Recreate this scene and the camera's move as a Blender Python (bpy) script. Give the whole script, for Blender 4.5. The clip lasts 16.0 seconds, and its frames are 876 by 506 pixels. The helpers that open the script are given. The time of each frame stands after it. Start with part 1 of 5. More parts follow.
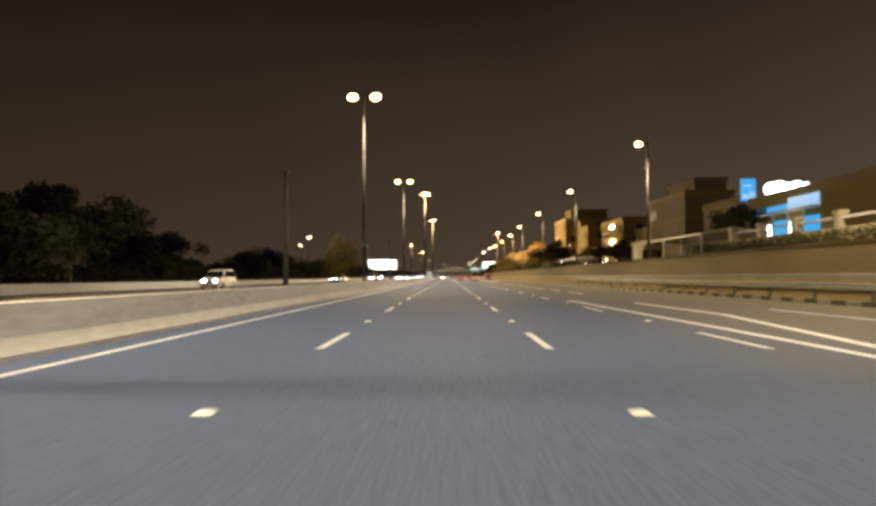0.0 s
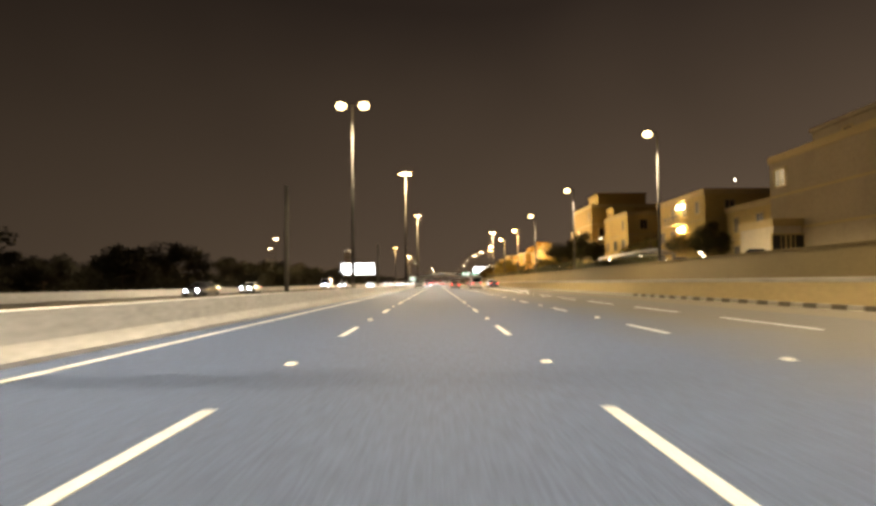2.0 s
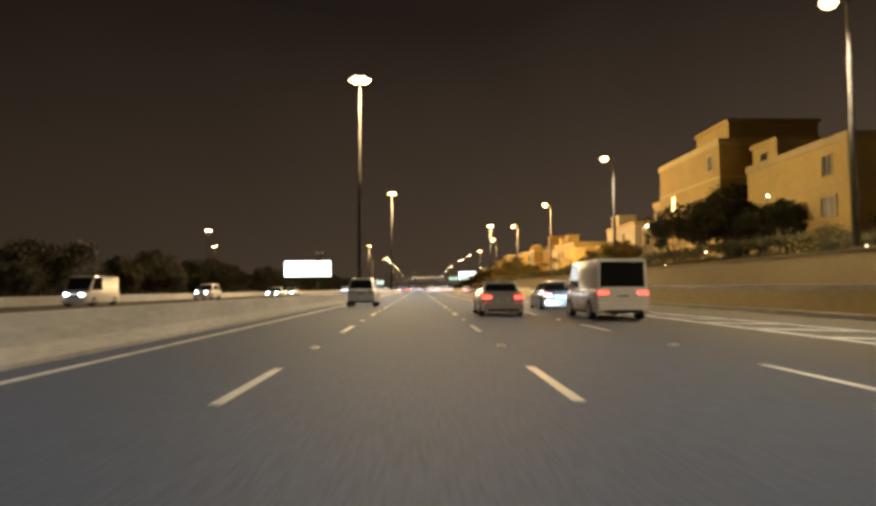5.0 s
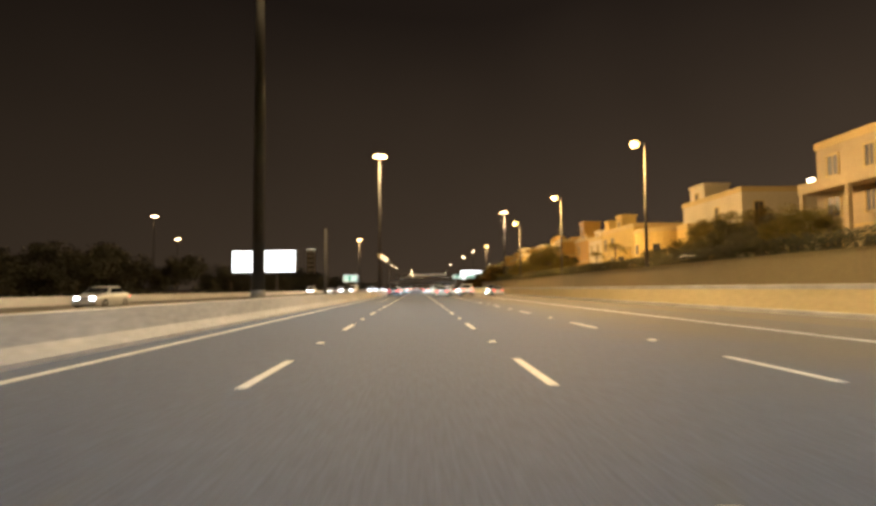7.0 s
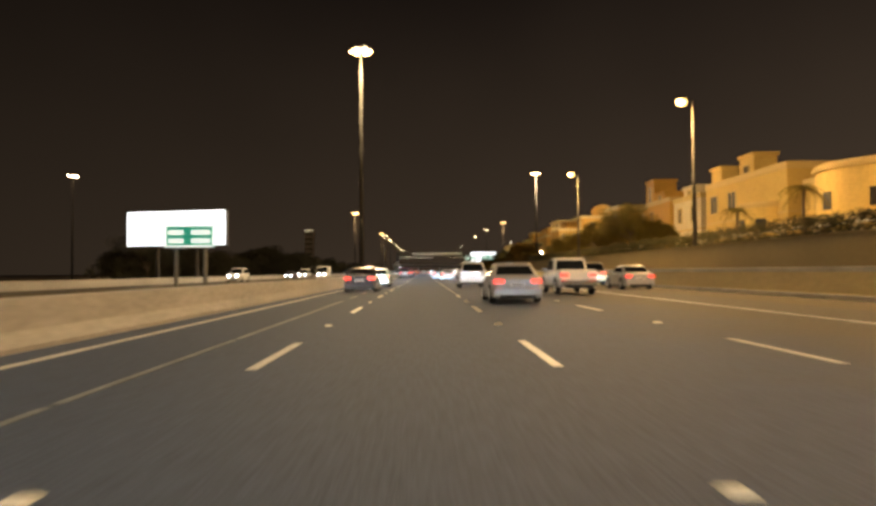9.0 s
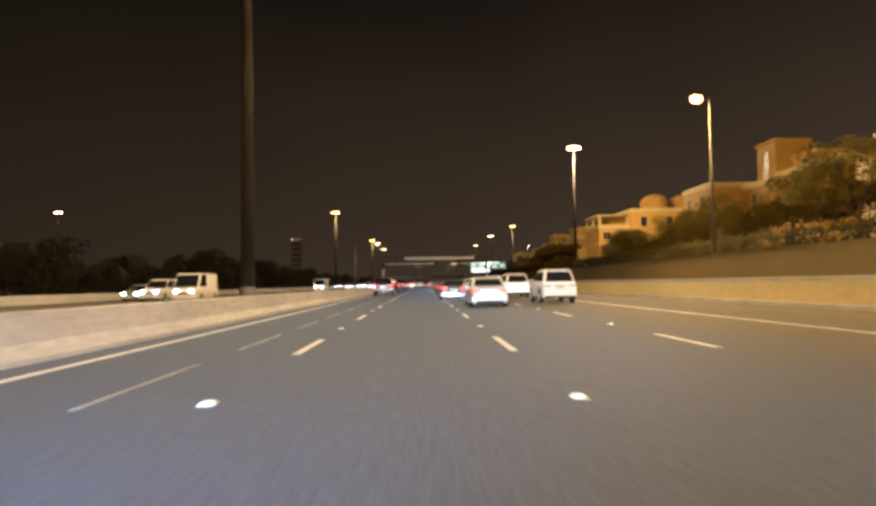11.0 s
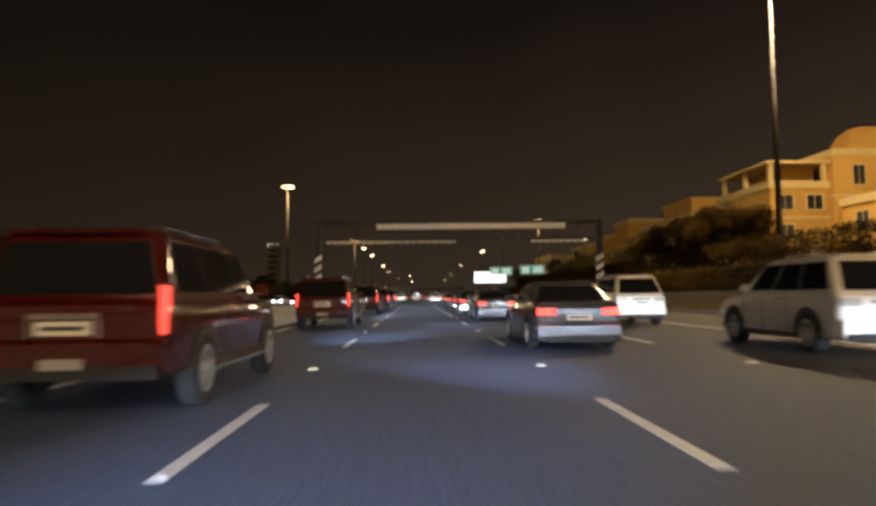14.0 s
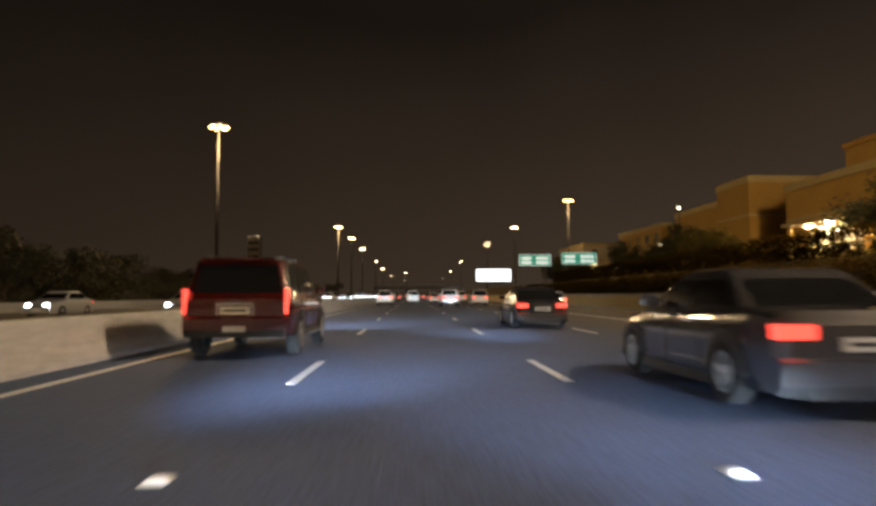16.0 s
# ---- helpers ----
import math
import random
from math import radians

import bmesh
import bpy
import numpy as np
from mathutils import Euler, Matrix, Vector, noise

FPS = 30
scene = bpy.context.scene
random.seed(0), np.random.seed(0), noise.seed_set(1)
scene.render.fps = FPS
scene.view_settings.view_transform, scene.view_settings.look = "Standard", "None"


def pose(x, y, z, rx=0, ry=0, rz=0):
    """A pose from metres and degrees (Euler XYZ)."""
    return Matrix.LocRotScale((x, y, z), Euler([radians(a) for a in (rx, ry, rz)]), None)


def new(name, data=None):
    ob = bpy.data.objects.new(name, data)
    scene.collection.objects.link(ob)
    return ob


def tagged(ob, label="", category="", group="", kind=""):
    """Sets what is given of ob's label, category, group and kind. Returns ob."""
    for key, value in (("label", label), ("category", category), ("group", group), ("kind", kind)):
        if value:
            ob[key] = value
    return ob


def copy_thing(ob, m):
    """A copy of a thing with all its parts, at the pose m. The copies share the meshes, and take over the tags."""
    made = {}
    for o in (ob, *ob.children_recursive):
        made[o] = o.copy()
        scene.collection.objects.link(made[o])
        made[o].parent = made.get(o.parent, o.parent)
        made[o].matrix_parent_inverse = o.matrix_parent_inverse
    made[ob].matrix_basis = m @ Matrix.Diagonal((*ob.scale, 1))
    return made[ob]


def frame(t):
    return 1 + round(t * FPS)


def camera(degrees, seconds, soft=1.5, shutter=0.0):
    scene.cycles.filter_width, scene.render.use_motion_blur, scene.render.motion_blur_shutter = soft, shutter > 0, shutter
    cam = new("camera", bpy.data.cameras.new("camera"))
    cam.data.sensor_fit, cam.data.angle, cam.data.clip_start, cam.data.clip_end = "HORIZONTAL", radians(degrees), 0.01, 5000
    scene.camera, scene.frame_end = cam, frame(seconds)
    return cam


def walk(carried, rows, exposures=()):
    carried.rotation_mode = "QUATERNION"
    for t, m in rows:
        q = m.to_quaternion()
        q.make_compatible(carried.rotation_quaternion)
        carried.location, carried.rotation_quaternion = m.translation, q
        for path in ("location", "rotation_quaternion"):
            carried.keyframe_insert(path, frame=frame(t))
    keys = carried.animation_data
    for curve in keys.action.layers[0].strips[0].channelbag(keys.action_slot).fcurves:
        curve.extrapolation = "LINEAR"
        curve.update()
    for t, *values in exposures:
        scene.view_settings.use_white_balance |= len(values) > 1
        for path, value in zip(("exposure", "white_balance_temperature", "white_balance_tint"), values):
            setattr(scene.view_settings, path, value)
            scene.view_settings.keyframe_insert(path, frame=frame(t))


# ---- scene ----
cam = camera(66.0, 16.0, soft=3.3, shutter=0.2)
PATH = [
    (0.0, pose(-0.00, 0.00, 1.15, 92.00, 0.15, 0.87)),
    (0.5, pose(0.07, 15.41, 1.15, 91.69, 0.43, 1.25)),
    (1.0, pose(0.10, 31.74, 1.15, 92.69, 0.57, 0.85)),
    (1.5, pose(0.07, 48.85, 1.15, 92.56, 0.50, 0.29)),
    (2.0, pose(0.04, 65.12, 1.15, 92.52, 0.53, -0.10)),
    (2.5, pose(0.01, 81.75, 1.15, 92.79, 0.23, -0.86)),
    (3.0, pose(-0.00, 98.26, 1.15, 92.57, 0.24, -0.94)),
    (3.5, pose(0.03, 114.40, 1.15, 92.87, 0.41, -1.82)),
    (4.0, pose(0.02, 130.10, 1.15, 92.97, 0.38, -1.67)),
    (6.5, pose(-0.06, 211.59, 1.15, 93.09, 0.23, -1.67)),
    (7.0, pose(-0.00, 227.84, 1.15, 93.01, 0.38, -1.77)),
    (7.5, pose(0.01, 244.50, 1.15, 92.86, 0.54, -1.69)),
    (8.0, pose(0.00, 261.19, 1.15, 92.01, 0.34, -1.48)),
    (8.5, pose(0.00, 278.01, 1.15, 91.53, 0.39, -1.20)),
    (11.0, pose(0.05, 357.67, 1.15, 92.60, 0.84, -1.44)),
    (11.5, pose(0.02, 374.17, 1.15, 92.82, 0.84, -1.46)),
    (12.0, pose(-0.08, 390.34, 1.15, 92.56, 0.59, -1.38)),
    (12.5, pose(-0.19, 406.43, 1.15, 92.76, 0.27, -1.39)),
    (13.0, pose(-0.30, 422.51, 1.15, 93.19, 0.78, -1.46)),
    (13.5, pose(-0.37, 438.08, 1.15, 93.17, 0.32, -1.72)),
    (14.0, pose(-0.40, 453.38, 1.15, 93.65, 0.68, -1.87)),
    (14.5, pose(-0.40, 468.94, 1.15, 93.25, 0.49, -1.94)),
    (15.0, pose(-0.39, 484.72, 1.15, 93.29, 0.49, -1.98)),
    (15.5, pose(-0.42, 500.21, 1.15, 93.42, 0.87, -2.01)),
    (16.0, pose(-0.48, 515.47, 1.15, 93.59, 0.16, -2.24)),
]
EXPOSURES = [(0.0, 0.75), (0.5, 0.85), (1.5, 1.25), (2.0, 1.25), (3.0, 1.0), (4.0, 0.85), (6.5, 0.4), (7.5, 0.4), (8.3, 0.1), (8.7, 0.0), (10.8, 0.15), (12.0, 0.2), (13.0, -0.1), (14.0, -0.3), (16.0, 0.0)]
walk(cam, PATH, EXPOSURES)

# ---- night sky: a dim brown city glow ----
world = bpy.data.worlds.new("night_sky")
world.use_nodes = True
scene.world = world
wn, wl = world.node_tree.nodes, world.node_tree.links
wn.clear()
w_out = wn.new("ShaderNodeOutputWorld")
w_bg = wn.new("ShaderNodeBackground")
w_tc = wn.new("ShaderNodeTexCoord")
w_sep = wn.new("ShaderNodeSeparateXYZ")
w_ramp = wn.new("ShaderNodeValToRGB")
w_noise = wn.new("ShaderNodeTexNoise")
w_noise.inputs["Scale"].default_value = 1.6
w_noise.inputs["Detail"].default_value = 3.0
w_add = wn.new("ShaderNodeMath")
w_add.operation = "MULTIPLY_ADD"
w_add.inputs[1].default_value = 0.25
w_ramp.color_ramp.elements[0].position = 0.13
w_ramp.color_ramp.elements[0].color = (0.046, 0.0315, 0.0205, 1)
w_ramp.color_ramp.elements[1].position = 0.55
w_ramp.color_ramp.elements[1].color = (0.0112, 0.0076, 0.0056, 1)
wl.new(w_tc.outputs["Generated"], w_sep.inputs[0])
wl.new(w_tc.outputs["Generated"], w_noise.inputs["Vector"])
wl.new(w_noise.outputs["Fac"], w_add.inputs[0])
wl.new(w_sep.outputs["Z"], w_add.inputs[2])
wl.new(w_add.outputs[0], w_ramp.inputs[0])
wl.new(w_ramp.outputs[0], w_bg.inputs["Color"])
w_lean = wn.new("ShaderNodeMath")
w_lean.operation = "MULTIPLY_ADD"
w_lean.inputs[1].default_value = 0.62
w_lean.inputs[2].default_value = 0.90
wl.new(w_sep.outputs["X"], w_lean.inputs[0])
w_floor = wn.new("ShaderNodeMath")
w_floor.operation = "MAXIMUM"
w_floor.inputs[1].default_value = 0.40
wl.new(w_lean.outputs[0], w_floor.inputs[0])
wl.new(w_floor.outputs[0], w_bg.inputs["Strength"])
wl.new(w_bg.outputs[0], w_out.inputs[0])

LAMP_POWER = 15500.0
MAST_POWER = 60000.0


# ---- materials ----
def mat(name, colour, rough=0.6, metal=0.0, vary=0.25, grain=8.0, patch=0.6, bump=0.0, bump_scale=40.0, random=0.0, coat=0.0, streak=None, gloss=0.5):
    m = bpy.data.materials.new(name)
    m.use_nodes = True
    n, l = m.node_tree.nodes, m.node_tree.links
    b = n["Principled BSDF"]
    b.inputs["Roughness"].default_value = rough
    b.inputs["Metallic"].default_value = metal
    b.inputs["Coat Weight"].default_value = coat
    b.inputs["Specular IOR Level"].default_value = gloss
    tc = n.new("ShaderNodeTexCoord")
    vec = tc.outputs["Object"]
    if streak:
        mp = n.new("ShaderNodeMapping")
        mp.inputs["Scale"].default_value = streak
        l.new(vec, mp.inputs["Vector"])
        vec = mp.outputs["Vector"]
    n1 = n.new("ShaderNodeTexNoise")
    n1.inputs["Scale"].default_value = grain
    n1.inputs["Detail"].default_value = 6.0
    n2 = n.new("ShaderNodeTexNoise")
    n2.inputs["Scale"].default_value = patch
    n2.inputs["Detail"].default_value = 3.0
    l.new(vec, n1.inputs["Vector"])
    l.new(vec, n2.inputs["Vector"])
    mix = n.new("ShaderNodeMath")
    mix.operation = "ADD"
    l.new(n1.outputs["Fac"], mix.inputs[0])
    l.new(n2.outputs["Fac"], mix.inputs[1])
    rng = n.new("ShaderNodeMapRange")
    rng.inputs["From Min"].default_value = 0.6
    rng.inputs["From Max"].default_value = 1.4
    rng.inputs["To Min"].default_value = 1.0 - vary
    rng.inputs["To Max"].default_value = 1.0 + vary
    l.new(mix.outputs[0], rng.inputs["Value"])
    value = rng.outputs[0]
    if random:
        oi = n.new("ShaderNodeObjectInfo")
        r2 = n.new("ShaderNodeMapRange")
        r2.inputs["To Min"].default_value = 1.0 - random
        r2.inputs["To Max"].default_value = 1.0 + random
        l.new(oi.outputs["Random"], r2.inputs["Value"])
        mu = n.new("ShaderNodeMath")
        mu.operation = "MULTIPLY"
        l.new(value, mu.inputs[0])
        l.new(r2.outputs[0], mu.inputs[1])
        value = mu.outputs[0]
    sc = n.new("ShaderNodeVectorMath")
    sc.operation = "SCALE"
    sc.inputs[0].default_value = colour
    l.new(value, sc.inputs["Scale"])
    l.new(sc.outputs[0], b.inputs["Base Color"])
    if bump:
        n3 = n.new("ShaderNodeTexNoise")
        n3.inputs["Scale"].default_value = bump_scale
        n3.inputs["Detail"].default_value = 4.0
        l.new(vec, n3.inputs["Vector"])
        bp = n.new("ShaderNodeBump")
        bp.inputs["Strength"].default_value = bump
        bp.inputs["Distance"].default_value = 0.02
        l.new(n3.outputs["Fac"], bp.inputs["Height"])
        l.new(bp.outputs[0], b.inputs["Normal"])
    return m


def glow(name, colour, strength, base=(0.6, 0.6, 0.6)):
    m = bpy.data.materials.new(name)
    m.use_nodes = True
    b = m.node_tree.nodes["Principled BSDF"]
    b.inputs["Base Color"].default_value = (*base, 1)
    b.inputs["Emission Color"].default_value = (*colour, 1)
    b.inputs["Emission Strength"].default_value = strength
    b.inputs["Roughness"].default_value = 0.3
    return m


# the strong blue stands in for headlight light on the road
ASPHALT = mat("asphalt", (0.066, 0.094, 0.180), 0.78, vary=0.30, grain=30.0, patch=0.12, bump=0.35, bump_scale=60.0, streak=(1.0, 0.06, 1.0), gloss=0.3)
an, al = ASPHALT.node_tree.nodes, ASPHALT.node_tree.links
# painted headlight falloff: the outer lanes turn lamp-lit brown towards the shoulder
beam_fade_at = an.new("ShaderNodeTexCoord")
beam_fade_x = an.new("ShaderNodeSeparateXYZ")
al.new(beam_fade_at.outputs["Object"], beam_fade_x.inputs[0])
beam_fade_ragged = an.new("ShaderNodeTexNoise")
beam_fade_ragged.inputs["Scale"].default_value = 0.35
al.new(beam_fade_at.outputs["Object"], beam_fade_ragged.inputs["Vector"])
beam_fade_sum = an.new("ShaderNodeMath")
beam_fade_sum.operation = "MULTIPLY_ADD"
beam_fade_sum.inputs[1].default_value = 3.0
al.new(beam_fade_ragged.outputs["Fac"], beam_fade_sum.inputs[0])
al.new(beam_fade_x.outputs["X"], beam_fade_sum.inputs[2])
beam_fade_range = an.new("ShaderNodeMapRange")
beam_fade_range.inputs["From Min"].default_value = 5.0
beam_fade_range.inputs["From Max"].default_value = 9.5
beam_fade_range.inputs["To Max"].default_value = 0.9
al.new(beam_fade_sum.outputs[0], beam_fade_range.inputs["Value"])
beam_fade_mix = an.new("ShaderNodeMixRGB")
beam_fade_mix.inputs["Color2"].default_value = (0.105, 0.092, 0.072, 1)
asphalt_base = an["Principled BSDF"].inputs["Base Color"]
al.new(asphalt_base.links[0].from_socket, beam_fade_mix.inputs["Color1"])
al.new(beam_fade_range.outputs[0], beam_fade_mix.inputs["Fac"])
al.new(beam_fade_mix.outputs[0], asphalt_base)
ASPHALT_OLD = mat("old_asphalt", (0.085, 0.078, 0.068), 0.75, vary=0.35, grain=14.0, patch=0.2, bump=0.3, streak=(1.0, 0.12, 1.0))
# brown carries the street lamps' tint, painted where no headlights reach
SHOULDER = mat("lamplit_shoulder", (0.115, 0.092, 0.055), 0.85, vary=0.30, grain=14.0, patch=0.15, bump=0.3, streak=(1.0, 0.12, 1.0))
PAINT_WORN = mat("worn_road_paint", (0.20, 0.23, 0.28), 0.6, vary=0.5, grain=12.0, patch=1.0)
PAINT_WHITE = mat("road_paint_white", (0.60, 0.62, 0.66), 0.5, vary=0.34, grain=25.0, patch=2.0)
STUD_WHITE = mat("stud_reflector", (0.85, 0.85, 0.82), 0.25, vary=0.05)
CONCRETE = mat("barrier_concrete", (0.39, 0.39, 0.40), 0.8, vary=0.26, grain=6.0, patch=0.5, bump=0.3, streak=(1.0, 0.35, 1.6))
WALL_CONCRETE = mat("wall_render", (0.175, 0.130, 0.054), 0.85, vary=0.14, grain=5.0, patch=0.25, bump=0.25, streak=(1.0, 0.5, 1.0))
SLOPE = mat("slope_earth", (0.105, 0.080, 0.044), 0.95, vary=0.30, grain=7.0, patch=0.3, bump=0.3)
KERB = mat("kerb_concrete", (0.40, 0.37, 0.31), 0.8, vary=0.3, grain=9.0)
KERB_DARK = mat("kerb_black_paint", (0.115, 0.095, 0.065), 0.6, vary=0.3)
SAND = mat("sand_ground", (0.17, 0.13, 0.085), 0.95, vary=0.35, grain=1.5, patch=0.05, bump=0.3, bump_scale=4.0)
STEEL = mat("galvanised_steel", (0.17, 0.165, 0.155), 0.65, metal=0.3, vary=0.15, grain=12.0)
RAIL = mat("rail_steel", (0.55, 0.54, 0.50), 0.5, metal=0.4, vary=0.2, grain=4.0)
POLE_STEEL = mat("weathered_pole_steel", (0.088, 0.082, 0.072), 0.75, metal=0.1, vary=0.2, grain=12.0)
MAST_STEEL = mat("dark_mast_steel", (0.020, 0.017, 0.012), 0.75, metal=0.1, vary=0.2, grain=12.0)
STEEL_DARK = mat("dark_painted_steel", (0.05, 0.05, 0.055), 0.5, metal=0.2, vary=0.2)
GANTRY_STEEL = mat("black_gantry_steel", (0.014, 0.014, 0.015), 0.6, metal=0.1, vary=0.2)
PALE_STEEL = mat("pale_painted_steel", (0.80, 0.79, 0.77), 0.45, vary=0.12, grain=6.0)
BLACK = mat("black_rubber", (0.018, 0.018, 0.02), 0.8, vary=0.2, grain=20.0)
BLACK_TRIM = mat("black_trim", (0.03, 0.03, 0.032), 0.5, vary=0.15)
GLASS = mat("dark_glass", (0.012, 0.013, 0.015), 0.06, vary=0.05, gloss=0.12)
VILLA_GLASS = mat("villa_window_glass", (0.014, 0.014, 0.015), 0.4, vary=0.1)
CHROME = mat("chrome", (0.7, 0.7, 0.72), 0.15, metal=1.0, vary=0.04)
ALLOY = mat("alloy_wheel", (0.55, 0.56, 0.58), 0.3, metal=0.6, vary=0.1)
RED_PAINT = mat("maroon_car_paint", (0.068, 0.006, 0.004), 0.22, metal=0.25, vary=0.08, coat=0.8)
WHITE_PAINT = mat("white_car_paint", (0.78, 0.77, 0.74), 0.28, vary=0.05, coat=0.7)
SILVER_PAINT = mat("silver_car_paint", (0.45, 0.46, 0.47), 0.3, metal=0.4, vary=0.05, coat=0.7)
DARK_PAINT = mat("charcoal_car_paint", (0.10, 0.10, 0.115), 0.25, metal=0.4, vary=0.06, coat=0.8)
BLACK_PAINT = mat("black_car_paint", (0.02, 0.02, 0.024), 0.2, metal=0.2, vary=0.06, coat=0.8)
BEIGE_PAINT = mat("beige_car_paint", (0.42, 0.36, 0.26), 0.3, metal=0.2, vary=0.06, coat=0.7)
PLATE = mat("plate_white", (0.75, 0.75, 0.72), 0.4, vary=0.05)
INK = mat("dark_ink", (0.03, 0.03, 0.035), 0.6, vary=0.1)
TAIL = glow("tail_lamp_glow", (1.0, 0.07, 0.045), 2.8, (0.4, 0.02, 0.02))
HEAD = glow("headlamp_glow", (0.72, 0.86, 1.0), 45.0, (0.8, 0.8, 0.8))
SODIUM = glow("warm_lamp_lens", (1.0, 0.72, 0.32), 5.0, (0.8, 0.7, 0.5))
FAR_LENS = glow("far_lamp_lens", (1.0, 0.70, 0.36), 45.0, (0.8, 0.7, 0.5))
AMBER = glow("amber_lamp_lens", (1.0, 0.62, 0.20), 7.0, (0.8, 0.6, 0.3))
BOARD_GLOW = glow("lit_board_face", (0.95, 0.98, 1.0), 2.6, (0.8, 0.8, 0.8))
BLUE_GLOW = glow("blue_sign_face", (0.05, 0.36, 0.72), 0.6, (0.05, 0.2, 0.6))
FASCIA = glow("lit_fascia", (0.30, 0.58, 0.95), 0.5, (0.4, 0.45, 0.6))
GREEN_SIGN = glow("green_sign_face", (0.02, 0.33, 0.22), 0.55, (0.02, 0.25, 0.16))
SIGN_INK = glow("sign_lettering", (0.80, 0.95, 0.9), 0.9, (0.8, 0.8, 0.8))
WINDOW_LIT = glow("lit_window", (1.0, 0.72, 0.30), 2.6, (0.6, 0.5, 0.3))
SHOP_LIT = glow("lit_shopfront", (0.80, 0.92, 1.0), 2.2, (0.6, 0.6, 0.6))
SMALL_LAMP = glow("small_lamp_glow", (1.0, 0.86, 0.6), 9.0, (0.8, 0.8, 0.7))
PAVILION_LAMP = glow("pavilion_lamp_glow", (1.0, 0.86, 0.66), 260.0, (0.8, 0.8, 0.7))
BALCONY_LAMP = glow("balcony_lamp_glow", (1.0, 0.82, 0.46), 55.0, (0.8, 0.7, 0.5))
VILLA = mat("villa_render", (0.54, 0.39, 0.125), 0.88, vary=0.16, grain=3.0, patch=0.25, bump=0.2, random=0.10)
# render with the orange of the amber lamps put into its base colour
VILLA_AMBER_LIT = mat("villa_amber_lit_render", (0.47, 0.275, 0.055), 0.88, vary=0.16, grain=3.0, patch=0.25, bump=0.2, random=0.10)
VILLA_PALE = mat("villa_pale_render", (0.56, 0.49, 0.34), 0.88, vary=0.14, grain=3.0, patch=0.25, bump=0.2, random=0.08)
VILLA_TAN = mat("villa_tan_render", (0.40, 0.275, 0.082), 0.88, vary=0.16, grain=3.0, patch=0.25, bump=0.2)
VILLA_STONE = mat("villa_stone_render", (0.40, 0.325, 0.20), 0.88, vary=0.16, grain=3.0, patch=0.25, bump=0.2)
VILLA_TRIM = mat("villa_trim", (0.50, 0.38, 0.16), 0.8, vary=0.10)
ROOF_GREY = mat("flat_roof", (0.30, 0.27, 0.22), 0.9, vary=0.2)
SHADE_CLOTH = mat("shade_canopy", (0.66, 0.62, 0.52), 0.75, vary=0.15)
BARK = mat("bark", (0.11, 0.08, 0.055), 0.95, vary=0.35, grain=6.0, patch=2.0, bump=0.6, streak=(3.0, 3.0, 0.6))
LEAF_BELT = mat("leaf_dark", (0.045, 0.042, 0.024), 0.95, vary=0.4, grain=2.0, patch=0.4, random=0.2)
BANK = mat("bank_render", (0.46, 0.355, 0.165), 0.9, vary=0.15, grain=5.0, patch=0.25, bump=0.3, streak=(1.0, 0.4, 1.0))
LEAF = mat("leaf", (0.050, 0.044, 0.010), 0.95, vary=0.4, grain=2.0, patch=0.4, random=0.2)
LEAF_DENSE = mat("leaf_dense", (0.044, 0.026, 0.003), 0.95, vary=0.3, grain=2.0, patch=0.4, random=0.2, gloss=0.05)
LEAF_DRY = mat("leaf_olive", (0.130, 0.100, 0.009), 0.95, vary=0.4, grain=2.0, patch=0.4, random=0.2)
FAR_WALL = mat("far_facade", (0.62, 0.54, 0.42), 0.9, vary=0.2, grain=0.3, patch=0.05)


# ---- mesh helpers ----
def box(bm, x0, x1, y0, y1, z0, z1):
    v = [bm.verts.new((x, y, z)) for z in (z0, z1) for x, y in ((x0, y0), (x1, y0), (x1, y1), (x0, y1))]
    for f in ((3, 2, 1, 0), (4, 5, 6, 7), (0, 1, 5, 4), (1, 2, 6, 5), (2, 3, 7, 6), (3, 0, 4, 7)):
        bm.faces.new([v[i] for i in f])
    return v


def tube(bm, p0, p1, r0, r1, n=10, caps=True):
    p0, p1 = Vector(p0), Vector(p1)
    d = (p1 - p0).normalized()
    a = d.orthogonal().normalized()
    b = d.cross(a)
    rings = []
    for p, r in ((p0, r0), (p1, r1)):
        rings.append([bm.verts.new(p + (a * math.cos(k * math.tau / n) + b * math.sin(k * math.tau / n)) * r) for k in range(n)])
    for k in range(n):
        bm.faces.new((rings[0][k], rings[0][(k + 1) % n], rings[1][(k + 1) % n], rings[1][k]))
    if caps:
        bm.faces.new(rings[0][::-1])
        bm.faces.new(rings[1])


def loft(bm, rings, closed=True, caps=True):
    vs = [[bm.verts.new(p) for p in r] for r in rings]
    n = len(vs[0])
    for a, b in zip(vs, vs[1:]):
        for k in range(n if closed else n - 1):
            bm.faces.new((a[k], a[(k + 1) % n], b[(k + 1) % n], b[k]))
    if caps:
        bm.faces.new(vs[0][::-1])
        bm.faces.new(vs[-1])
    return vs


